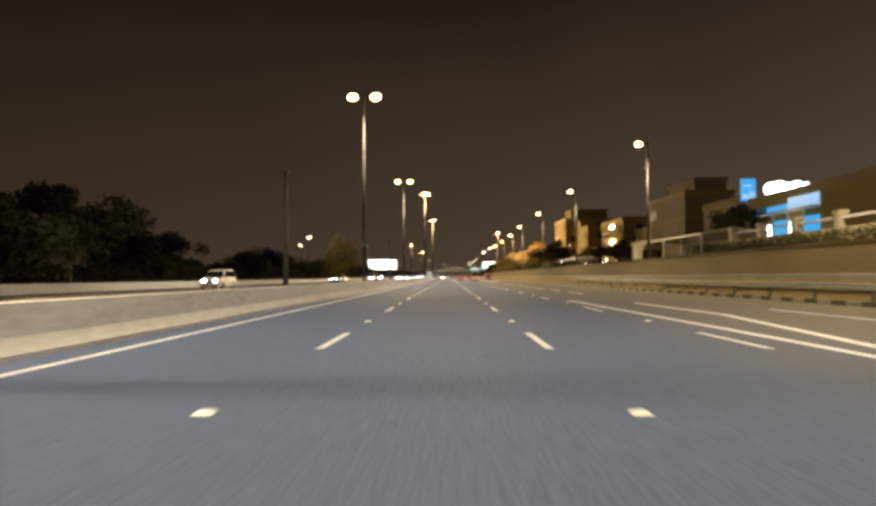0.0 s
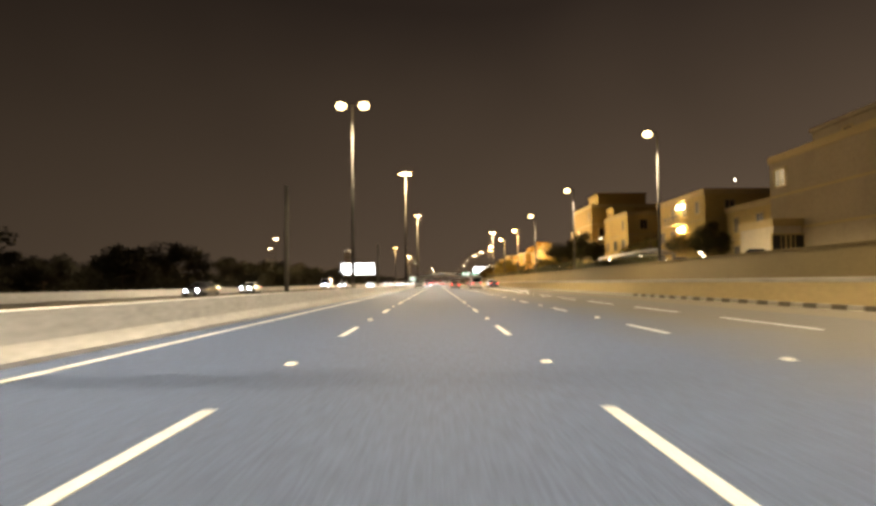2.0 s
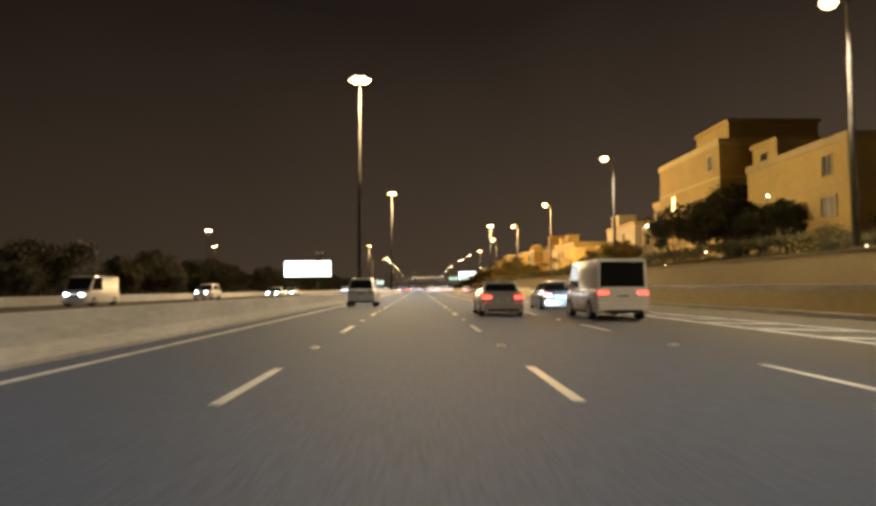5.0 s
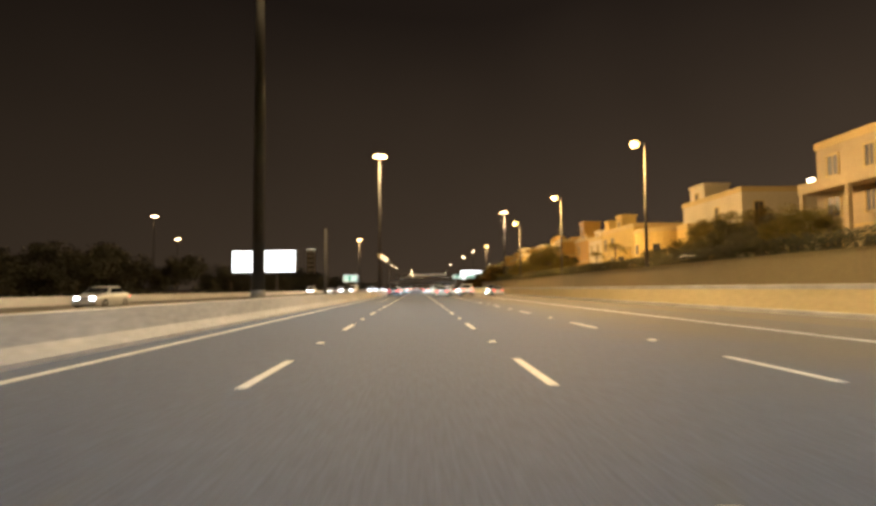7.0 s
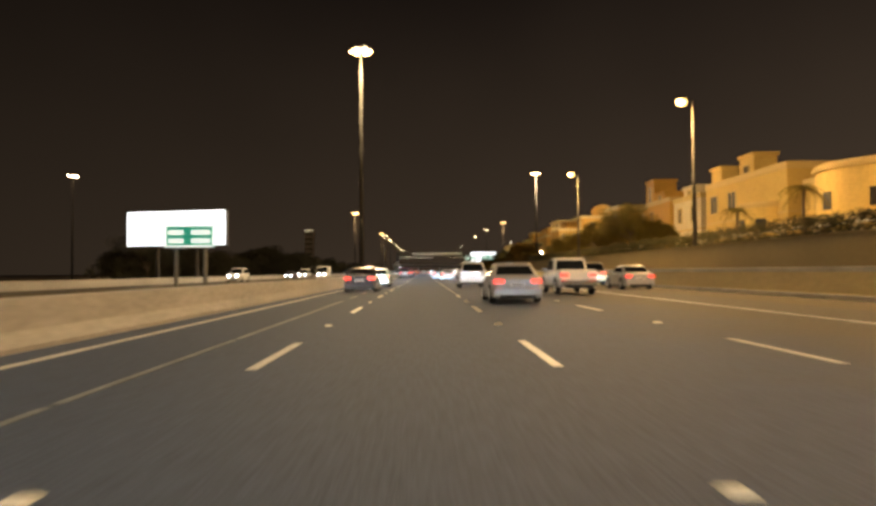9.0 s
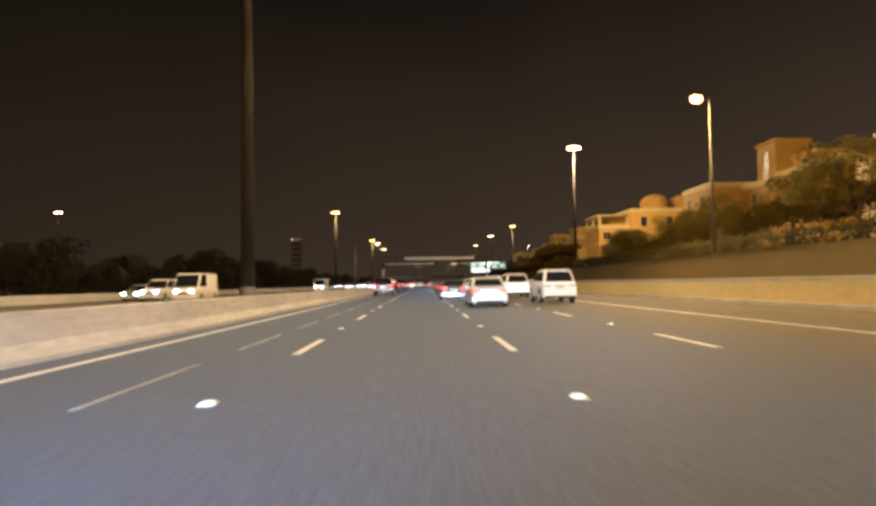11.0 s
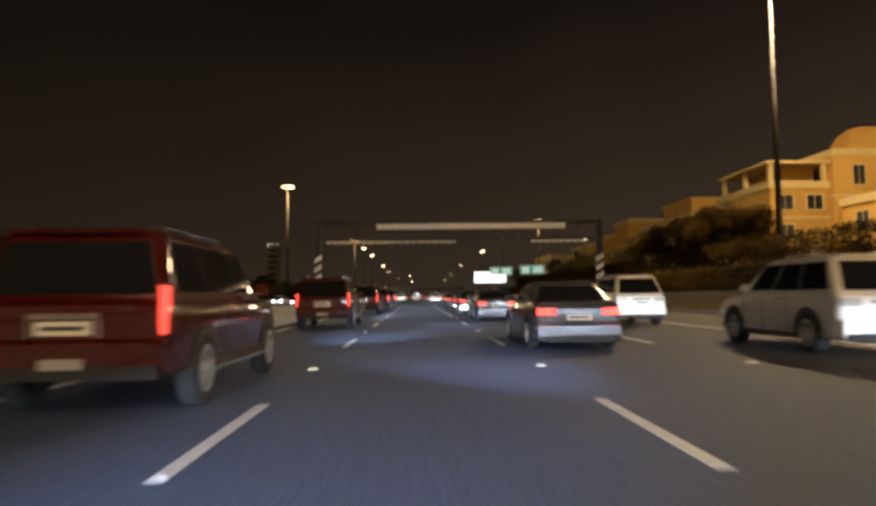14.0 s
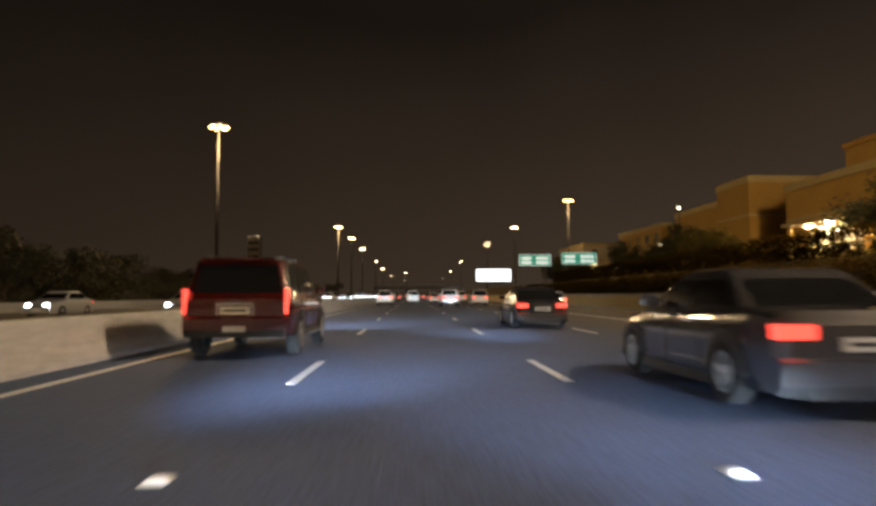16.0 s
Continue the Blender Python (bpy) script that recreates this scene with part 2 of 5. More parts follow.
def extrude_y(bm, profile, y0, y1, steps=1):
    loft(bm, [[(x, y0 + (y1 - y0) * k / steps, z) for x, z in profile] for k in range(steps + 1)])


def mesh_of(name, bm, material, smooth=False, bevel=0.0):
    if bevel:
        bmesh.ops.bevel(bm, geom=list(bm.edges), offset=bevel, segments=2, affect="EDGES", profile=0.6)
    bmesh.ops.recalc_face_normals(bm, faces=list(bm.faces))
    me = bpy.data.meshes.new(name)
    bm.to_mesh(me)
    bm.free()
    if smooth:
        for p in me.polygons:
            p.use_smooth = True
    me.materials.append(material)
    return me


def part(name, bm, material, parent=None, label="", smooth=False, bevel=0.0):
    ob = new(name, mesh_of(name, bm, material, smooth, bevel))
    ob.parent = parent
    if label:
        tagged(ob, label)
    return ob


def piece(name, me, parent, m):
    ob = new(name, me)
    ob.parent = parent
    ob.matrix_basis = m
    return ob


def thing(name, m, label, category, group="", kind=""):
    e = new(name)
    e.empty_display_size = 0.3
    e.matrix_basis = m
    return tagged(e, label, category, group, kind)


def setting(name, bm, material, label, category):
    return tagged(part(name, bm, material), label, category, kind="structure")


# The land beside the road is laid out in plan units of K metres, with its heights taken from eye level.
K, EYE = 1.42, 1.15
SITE = Matrix.Translation((0, 0, EYE * (1 - K))) @ Matrix.Scale(K, 4)


def spot(x, y, z, turn=0):
    """A pose on the land at plan coordinates, without its scale."""
    return pose(K * x, K * y, EYE + K * (z - EYE), 0, 0, turn)


# ---- ground, roads, walls ----
LEFT_EDGE, LANE_A, LANE_B, LANE_C, RIGHT_EDGE = -5.2, -2.05, 1.6, 5.05, 9.3
Y0, Y1, Y2 = -80.0, 2100.0, 1300.0

bm = bmesh.new()
xs = [-3500, -600, -120, -60, -30, 60, 120, 600, 3500]
ys = [-3500, -400, 0, 200, 400, 800, 1500, 4000]
gv = [[bm.verts.new((x, y, -0.06)) for x in xs] for y in ys]
for a, b in zip(gv, gv[1:]):
    for k in range(len(xs) - 1):
        bm.faces.new((a[k], a[k + 1], b[k + 1], b[k]))
setting("ground", bm, SAND, "dark sandy open ground beside the motorway", "ground")

bm = bmesh.new()
extrude_y(bm, [(12.1, -0.05), (12.1, 0.0), (15.15, 0.0), (15.15, -0.05)], Y0, Y1, 60)
setting("shoulder", bm, SHOULDER, "paved shoulder in lamp-lit brown beside the kerb", "shoulder")
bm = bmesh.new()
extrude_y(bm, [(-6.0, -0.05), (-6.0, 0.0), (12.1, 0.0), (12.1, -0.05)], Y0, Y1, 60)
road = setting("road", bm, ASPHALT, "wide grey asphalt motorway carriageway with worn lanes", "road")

bm = bmesh.new()
extrude_y(bm, [(-28.5, -0.05), (-28.5, 0.0), (-11.3, 0.0), (-11.3, -0.05)], Y0, Y1, 60)
setting("road_oncoming", bm, ASPHALT_OLD, "oncoming asphalt carriageway beyond the median barrier", "road")

JERSEY = [(-6.95, 0.0), (-6.95, 0.08), (-6.75, 0.30), (-6.62, 0.78), (-6.58, 0.80), (-6.32, 0.80), (-6.28, 0.78), (-6.18, 0.30), (-5.98, 0.08), (-5.98, 0.0)]
bm = bmesh.new()
extrude_y(bm, JERSEY, Y0, Y2, 40)
setting("median_barrier", bm, CONCRETE, "long weathered concrete median barrier along the lanes", "barrier")

bm = bmesh.new()
extrude_y(bm, [(-11.4, -0.05), (-11.4, 0.40), (-11.2, 0.60), (-6.85, 0.63), (-6.85, -0.05)], Y0, Y2, 40)
setting("median_strip", bm, SLOPE, "raised earth median strip behind the concrete barrier", "median")

bm = bmesh.new()
extrude_y(bm, [(-29.1, -0.05), (-29.1, 0.72), (-28.8, 0.72), (-28.6, 0.1), (-28.6, -0.05)], Y0, Y2, 20)
setting("far_barrier", bm, CONCRETE, "low concrete barrier on the far road edge", "barrier")

bm = bmesh.new()
extrude_y(bm, [(15.15, -0.05), (15.15, 0.16), (15.18, 0.18), (15.42, 0.18), (15.42, -0.05)], Y0, Y2, 40)
kerb = setting("kerb", bm, KERB, "raised concrete kerb at the paved shoulder edge", "kerb")

bm = bmesh.new()
extrude_y(bm, [(15.42, -0.05), (15.42, 0.13), (15.62, 0.15), (16.18, 1.10), (16.45, 1.14), (16.45, -0.05)], Y0, Y2, 40)
setting("roadside_bank", bm, BANK, "sloping sand-coloured paved bank beside the shoulder", "bank")
bm = bmesh.new()
extrude_y(bm, [(16.12, 1.02), (16.12, 1.20), (16.15, 1.23), (16.45, 1.23), (16.48, 1.20), (16.48, 1.02)], Y0, Y2, 40)
setting("wall_coping", bm, KERB, "pale concrete coping on top of the bank", "coping")
bm = bmesh.new()
extrude_y(bm, [(16.45, -0.05), (16.45, 1.05), (27.4, 1.22), (27.4, -0.05)], Y0, Y2, 40)
setting("embankment", bm, SLOPE, "level strip of bare earth above the bank", "embankment")
bm = bmesh.new()
extrude_y(bm, [(27.4, -0.05), (27.4, 1.22), (27.7, 3.46), (27.62, 3.47), (27.62, 3.59), (28.33, 3.59), (28.33, -0.05)], Y0, Y2, 40)
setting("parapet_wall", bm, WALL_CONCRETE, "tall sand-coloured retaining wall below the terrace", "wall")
bm = bmesh.new()
extrude_y(bm, [(28.33, -0.05), (28.33, 3.209), (210.0, 3.209), (210.0, -0.05)], Y0, Y2, 20)
setting("terrace_ground", bm, SAND, "raised sandy terrace with a service road", "ground")


# ---- street lamps ----
def luminaire(parent, x, y, z, lens, side, size=1.0):
    bm = bmesh.new()
    s = size
    loft(bm, [[(x + side * u * s + 0, y + w * s, z + h * s) for w, h in ((-0.16 * k, 0.0), (-0.12 * k, 0.13 * k), (0.12 * k, 0.13 * k), (0.16 * k, 0.0))]
              for u, k in ((-0.05, 0.5), (0.15, 0.9), (0.75, 1.0), (0.95, 0.45))])
    h = part("lantern_housing", bm, STEEL_DARK, parent)
    # lens made larger than its housing, its bulk imitating the glare around it
    bm = bmesh.new()
    rings = []
    for k in range(9):
        a = -math.pi / 2 + (k + 0.25) / 8.5 * math.pi
        r = max(math.cos(a), 0.08)
        rings.append([(x + side * (0.45 + 0.42 * r * math.cos(j * math.tau / 14)) * s, y + 0.33 * r * math.sin(j * math.tau / 14) * s, z - (0.20 - 0.30 * math.sin(a)) * s) for j in range(14)])
    loft(bm, rings)
    part("lens", bm, lens, h, "bright glowing lamp lens enlarged to include its glare", smooth=True)


def street_lamp(height, arms, lens, power, colour, label, tilt=0):
    e = thing("street_lamp", pose(0, 0, 0), label, "street lamp", "street lamps along the motorway")
    bm = bmesh.new()
    tube(bm, (0, 0, 0), (0, 0, height), 0.16, 0.075, 14)
    part("pole", bm, POLE_STEEL, e, smooth=True)
    bm = bmesh.new()
    tube(bm, (0, 0, 0), (0, 0, 0.4), 0.20, 0.17, 12)
    box(bm, -0.3, 0.3, -0.3, 0.3, 0.0, 0.05)
    part("base", bm, STEEL, e)
    for side in arms:
        bm = bmesh.new()
        tube(bm, (0, 0, height - 0.25), (side * 0.35, 0, height + 0.02), 0.05, 0.045, 8)
        tube(bm, (side * 0.35, 0, height + 0.02), (side * 0.5, 0, height + 0.05), 0.045, 0.04, 8)
        part("arm", bm, STEEL_DARK, e)
        luminaire(e, side * 0.45, 0, height + 0.05, lens, side)
        if power:
            lamp = bpy.data.lights.new("lamp_light", "SPOT" if tilt else "POINT")
            lamp.energy, lamp.color, lamp.shadow_soft_size = power / len(arms) ** 0.5, colour, 0.35
            if tilt:
                lamp.spot_size, lamp.spot_blend = radians(150), 0.5
            lo = new("lamp_light", lamp)
            lo.parent = e
            lo.matrix_basis = pose(side * 2.5, 0, height - 0.5, 0, -side * tilt, 0)
    return e


def high_mast(height, lens, power, colour, label):
    e = thing("mast_lamp", pose(0, 0, 0), label, "mast lamp", "tall lighting masts along the motorway")
    bm = bmesh.new()
    tube(bm, (0, 0, 0), (0, 0, height), 0.26, 0.10, 16)
    part("pole", bm, MAST_STEEL, e, smooth=True)
    bm = bmesh.new()
    tube(bm, (0, 0, 0), (0, 0, 0.35), 0.33, 0.27, 12)
    box(bm, -0.45, 0.45, -0.45, 0.45, 0.0, 0.06)
    part("base", bm, STEEL, e)
    bm = bmesh.new()
    tube(bm, (0, 0, height - 0.25), (0, 0, height + 0.15), 0.5, 0.5, 16)
    tube(bm, (0, 0, height + 0.15), (0, 0, height + 0.4), 0.5, 0.1, 16)
    part("crown", bm, STEEL, e)
    for k in range(6):
        a = k * math.tau / 6
        c, s = math.cos(a), math.sin(a)
        bm = bmesh.new()
        tube(bm, (0.45 * c, 0.45 * s, height), (0.9 * c, 0.9 * s, height - 0.05), 0.04, 0.04, 6)
        loft(bm, [[(c * u - s * w, s * u + c * w, height + h) for w, h in ((-0.2, -0.15), (-0.14, 0.1), (0.14, 0.1), (0.2, -0.15))] for u in (0.7, 1.15)])
        h = part("floodlight", bm, STEEL, e)
        bm = bmesh.new()
        loft(bm, [[(c * u - s * w, s * u + c * w, height - 0.155 - d) for w in (-0.17, 0.17) for u in ((0.72, 1.14) if w < 0 else (1.14, 0.72))] for d in (0.0, 0.12)])
        part("lens", bm, lens, h, "bright glowing floodlight lens")
    if power:
        lamp = bpy.data.lights.new("mast_light", "POINT")
        lamp.energy, lamp.color, lamp.shadow_soft_size = power, colour, 2.2
        lo = new("mast_light", lamp)
        lo.parent = e
        lo.location = (0.9, -0.9, height - 1.4)
    return e


WARM, YELLOW, ORANGE = (1.0, 0.80, 0.50), (1.0, 0.72, 0.38), (1.0, 0.60, 0.23)
double = street_lamp(14.4, (-1, 1), SODIUM, LAMP_POWER, WARM, "tall steel street lamp with two bright lanterns on the median", 8)
double.matrix_basis = SITE @ pose(-6.45, 51.6, 0.78)
for y in (98.1, 5.0):
    copy_thing(double, spot(-6.45, y, 0.78))
single = street_lamp(12.1, (-1,), SODIUM, LAMP_POWER, WARM, "tall steel street lamp with one bright lantern above the wall", 8)
single.matrix_basis = SITE @ pose(20.3, 68.5, 2.6)
for y in (-8.0, 30.0, 107.0, 145.0, 183.5):
    copy_thing(single, spot(20.3, y, 2.6))
amber_single = street_lamp(12.1, (-1,), AMBER, LAMP_POWER * 1.9, ORANGE, "tall steel street lamp with one amber lantern above the wall", 0)
amber_single.matrix_basis = SITE @ pose(21.4, 222.6, 2.6)
for y in (260.5, 300.9):
    copy_thing(amber_single, spot(21.6, y, 2.6))
mast = high_mast(23.6, AMBER, MAST_POWER, YELLOW, "very tall steel lighting mast with amber floodlights")
mast.matrix_basis = SITE @ pose(-6.45, 188.1, 0.78)
copy_thing(mast, spot(-6.45, 277.3, 0.78))
amber_mast = high_mast(22.2, AMBER, 90000.0, (1.0, 0.72, 0.42), "very tall steel lighting mast with orange floodlights")
amber_mast.matrix_basis = SITE @ pose(27.1, 368.9, 2.6)
dim_mast = high_mast(22.0, AMBER, 36000.0, (1.0, 0.68, 0.34), "very tall steel lighting mast on the far roadside")
dim_mast.matrix_basis = SITE @ pose(-24.4, 447.1, 0.30)
copy_thing(dim_mast, spot(37.3, 523.1, 2.0))
copy_thing(dim_mast, spot(-22.4, 566.3, -0.1))
far_mast = high_mast(24.0, FAR_LENS, 0, ORANGE, "distant lighting mast with amber floodlights")
far_mast.matrix_basis = SITE @ pose(36.5, 690.0, 1.8)
for x, y in ((37.0, 605.0), (-24.0, 630.0), (-24.0, 690.0), (-24.0, 810.0), (-24.0, 930.0), (-6.4, 1050.0), (36.0, 860.0), (38.0, 1020.0), (-24.0, 1200.0), (40.0, 1250.0), (-6.4, 1350.0), (-71.8, 346.5), (-95.0, 431.0)):
    copy_thing(far_mast, spot(x, y, -0.1 if x < 30 or y > 890 else 1.8) @ Matrix.Scale(0.9 if x < -50 else 1.0, 4))


def post(y):
    e = thing("steel_post", SITE @ pose(-6.45, y, 0.78), "plain unlit grey steel post on the barrier", "post", "unlit posts on the median barrier")
    bm = bmesh.new()
    tube(bm, (0, 0, 0), (0, 0, 4.6), 0.105, 0.095, 14)
    part("shaft", bm, POLE_STEEL, e, smooth=True)
    bm = bmesh.new()
    tube(bm, (0, 0, 0), (0, 0, 0.06), 0.26, 0.26, 14)
    tube(bm, (0, 0, 4.6), (0, 0, 4.64), 0.10, 0.08, 14)
    part("base", bm, STEEL, e)


for y in (26.7, 75.0, 120.4, 208.3, 318.5):
    post(y)


# ---- vehicles ----
def quad_patch(bm, a, b, c, d, thick, inward):
    """A thin curved-edge slab over the corner points a b c d, set along inward."""
    n = Vector(inward) * thick
    loft(bm, [[Vector(p) for p in (a, b, c, d)], [Vector(p) + n for p in (a, b, c, d)]])


def wheel(parent, x, y, r, side, plain=False):
    bm = bmesh.new()
    w = 0.22
    prof = ((r * 0.62, -w / 2), (r * 0.93, -w / 2), (r, -w / 2 + 0.04), (r, w / 2 - 0.04), (r * 0.93, w / 2), (r * 0.62, w / 2))
    loft(bm, [[(x + o, y + q * math.cos(k * math.tau / 20), r + q * math.sin(k * math.tau / 20)) for q, o in prof] for k in range(21)], caps=False)
    t = part("wheel", bm, BLACK, parent, smooth=False)
    bm = bmesh.new()
    xo = x + side * 0.085
    tube(bm, (x, y, r), (xo - side * 0.03, y, r), r * 0.63, r * 0.63, 20)
    part("rim", bm, BLACK_TRIM, t)
    if plain:
        return
    bm = bmesh.new()
    for k in range(5):
        a = k * math.tau / 5 + 0.3
        c, s = math.cos(a), math.sin(a)
        loft(bm, [[(xo + side * h, y + c * q - s * g, r + s * q + c * g) for g in (-0.035, 0.035) for h in ((0.0, 0.03) if g < 0 else (0.03, 0.0))] for q in (0.02, r * 0.6)])
    tube(bm, (xo, y, r), (xo + side * 0.04, y, r), 0.07, 0.06, 10)
    for k in range(20):
        a, b = k * math.tau / 20, (k + 1) * math.tau / 20
        loft(bm, [[(xo + side * h, y + q * math.cos(g), r + q * math.sin(g)) for q, h in ((r * 0.56, 0.0), (r * 0.64, 0.0), (r * 0.64, 0.035), (r * 0.56, 0.035))] for g in (a, b)])
    part("spokes", bm, ALLOY, t, "pale alloy wheel spokes")


def stations(rows, n):
    """Rows of numbers, with n - 1 smooth steps set between each two."""
    out = []
    for k in range(len(rows) - 1):
        b, c = rows[k], rows[k + 1]
        for j in range(n):
            u = j / n
            y = b[0] + (c[0] - b[0]) * u
            out.append((y, *(q + (r - q) * (u * u * (3 - 2 * u) * 0.5 + u * 0.5) for q, r in zip(b[1:], c[1:]))))
    return out + [rows[-1]]


def rounded_ring(w, ya, yb, z, r):
    """A level rectangle from -w to w and from ya to yb, with round corners."""
    out = []
    for cx, cy, a in ((-w + r, ya + r, 180), (w - r, ya + r, 270), (w - r, yb - r, 0), (-w + r, yb - r, 90)):
        out += [(cx + r * math.cos(radians(a + q)), cy + r * math.sin(radians(a + q)), z) for q in (0, 22.5, 45, 67.5, 90)]
    return out


def car(label, paint, length=4.7, width=1.84, roof=1.45, belt=0.95, ground=0.18, shape="sedan", radius=0.33, category="car", lights=True, tall_tail=False, plain=False, tail=None):
    """A car with its rear bumper at y = 0 and its nose at y = length."""
    name = {"sedan": "sedan_car", "suv": "sport_utility_car", "pickup": "pickup_truck", "van": "van"}[shape]
    e = thing(name, pose(0, 0, 0), label, category, "traffic on the motorway")
    L, W = length, width / 2
    # deck heights from tail to nose
    hood = belt - 0.02
    if shape == "sedan":
        st = [(0.0, 0.80, belt - 0.12), (0.12, 0.94, belt + 0.02), (0.5, 0.98, belt + 0.06), (1.1, 1.0, belt + 0.03), (L * 0.5, 1.0, belt), (L * 0.70, 0.99, belt - 0.01), (L * 0.86, 0.95, belt - 0.10), (L - 0.18, 0.86, belt - 0.20), (L, 0.70, belt - 0.36)]
        cabin = ((0.55, 1.30), (L * 0.73, L * 0.52))
    elif shape == "pickup":
        st = [(0.0, 0.94, belt + 0.02), (0.1, 0.98, belt + 0.08), (0.5, 1.0, belt + 0.08), (1.6, 1.0, belt + 0.08), (L * 0.5, 1.0, belt), (L * 0.72, 1.0, belt), (L * 0.86, 0.97, belt - 0.04), (L - 0.15, 0.92, belt - 0.12), (L, 0.82, belt - 0.3)]
        cabin = ((1.75, 1.95), (L * 0.76, L * 0.60))
    elif shape == "van":
        st = [(0.0, 0.94, belt), (0.1, 0.98, belt), (0.5, 1.0, belt), (1.6, 1.0, belt), (L * 0.5, 1.0, belt), (L * 0.75, 1.0, belt), (L * 0.88, 0.97, belt - 0.05), (L - 0.12, 0.92, belt - 0.15), (L, 0.84, belt - 0.4)]
        cabin = ((0.06, 0.12), (L * 0.92, L * 0.76))
    else:
        st = [(0.0, 0.90, belt - 0.08), (0.08, 0.96, belt - 0.02), (0.4, 0.99, belt), (1.2, 1.0, belt), (L * 0.5, 1.0, belt), (L * 0.70, 1.0, belt - 0.01), (L * 0.86, 0.97, belt - 0.05), (L - 0.14, 0.90, belt - 0.14), (L, 0.78, belt - 0.34)]
        cabin = ((0.10, 0.30), (L * 0.74, L * 0.56)) if tall_tail else ((0.06, 0.52), (L * 0.76, L * 0.55))
    bm = bmesh.new()
    rings = []
    for y, k, top in stations(st, 1 if plain else 4):
        w = W * k
        low = ground + 0.14 * max(0.0, 1 - min(y, L - y) / 0.12)
        half = [(w * 0.84, low), (w * 0.95, low + 0.03), (w * 0.985, low + 0.10), (w * 0.995, low + 0.22), (w, (low + top) / 2 + 0.02), (w * 0.996, top - 0.20), (w * 0.975, top - 0.10), (w * 0.93, top - 0.035), (w * 0.86, top - 0.008), (w * 0.70, top)]
        rings.append([(x, y, z) for x, z in half] + [(-x, y, z) for x, z in reversed(half)])
    loft(bm, rings)
    body = part("body", bm, paint, e, smooth=True)
    body.data.set_sharp_from_angle(angle=radians(38))
    # cabin
    (r0, r1), (f0, f1) = cabin
    b0, ww, tw = belt - 0.05, W * 0.93, W * (0.72 if shape == "sedan" else 0.80)
    if shape == "van":
        tw = W * 0.88
    if shape == "suv":
        tw = W * (0.77 if tall_tail else 0.74)
    bm = bmesh.new()
    mid = roof - 0.10
    r = 0.11
    loft(bm, [rounded_ring(ww, r0, f0, b0, r), rounded_ring(tw + 0.03, r0 + (r1 - r0) * 0.85, f0 + (f1 - f0) * 0.85, mid, r), rounded_ring(tw, r1 - 0.02, f1 + 0.02, roof - 0.055, r),
              rounded_ring(tw - 0.05, r1 + 0.06, f1 - 0.08, roof - 0.02, r), rounded_ring(tw - 0.13, r1 + 0.18, f1 - 0.22, roof - 0.004, r), rounded_ring(tw - 0.30, r1 + 0.45, f1 - 0.50, roof + 0.004, r)])
    cab = part("cabin", bm, paint, e, smooth=True)
    cab.data.set_sharp_from_angle(angle=radians(50))
    # glass, set proud on the cabin
    zl, zh = belt + 0.03, roof - 0.13
    at = lambda z: (z - b0) / (mid - b0)
    yr = lambda z: r0 + (r1 - r0) * 0.85 * at(z)
    yf = lambda z: f0 + (f1 - f0) * 0.85 * at(z)
    wx = lambda z: ww + (tw + 0.03 - ww) * at(z)
    o = 0.008
    bm = bmesh.new()
    rw = 0.115
    quad_patch(bm, (-wx(zl) + rw, yr(zl) - o, zl), (wx(zl) - rw, yr(zl) - o, zl), (wx(zh) - rw, yr(zh) - o, zh), (-wx(zh) + rw, yr(zh) - o, zh), 0.03, (0, 1, 0))
    part("rear_window", bm, GLASS, e, "dark rear window glass")
    bm = bmesh.new()
    quad_patch(bm, (-wx(zl) + 0.10, yf(zl) + o, zl), (wx(zl) - 0.10, yf(zl) + o, zl), (wx(zh) - 0.08, yf(zh) + o, zh), (-wx(zh) + 0.08, yf(zh) + o, zh), 0.03, (0, -1, 0))
    part("windscreen", bm, GLASS, e, "dark windscreen glass")
    n_win = 3 if shape == "suv" else 2
    for s in (-1, 1):
        lo_a, lo_b = yr(zl) + 0.22, yf(zl) - 0.30
        hi_a, hi_b = yr(zh) + 0.12, yf(zh) - 0.12
        if shape == "van":
            lo_a = hi_a = L * 0.55
        for k in range(n_win if shape != "van" else 1):
            n = n_win if shape != "van" else 1
            u0, u1 = k / n + 0.012, (k + 1) / n - 0.012
            mixf = lambda a, b, u: a + (b - a) * u
            bm = bmesh.new()
            quad_patch(bm, (s * (wx(zl) + o), mixf(lo_a, lo_b, u0), zl + 0.02), (s * (wx(zl) + o), mixf(lo_a, lo_b, u1), zl + 0.02),
                       (s * (wx(zh) + o), mixf(hi_a, hi_b, u1), zh), (s * (wx(zh) + o), mixf(hi_a, hi_b, u0), zh), 0.03, (-s, 0, 0))
            part("side_window", bm, GLASS, e)
        if plain:
            continue
        # mirror and handles
        bm = bmesh.new()
        my = yf(zl) - 0.45
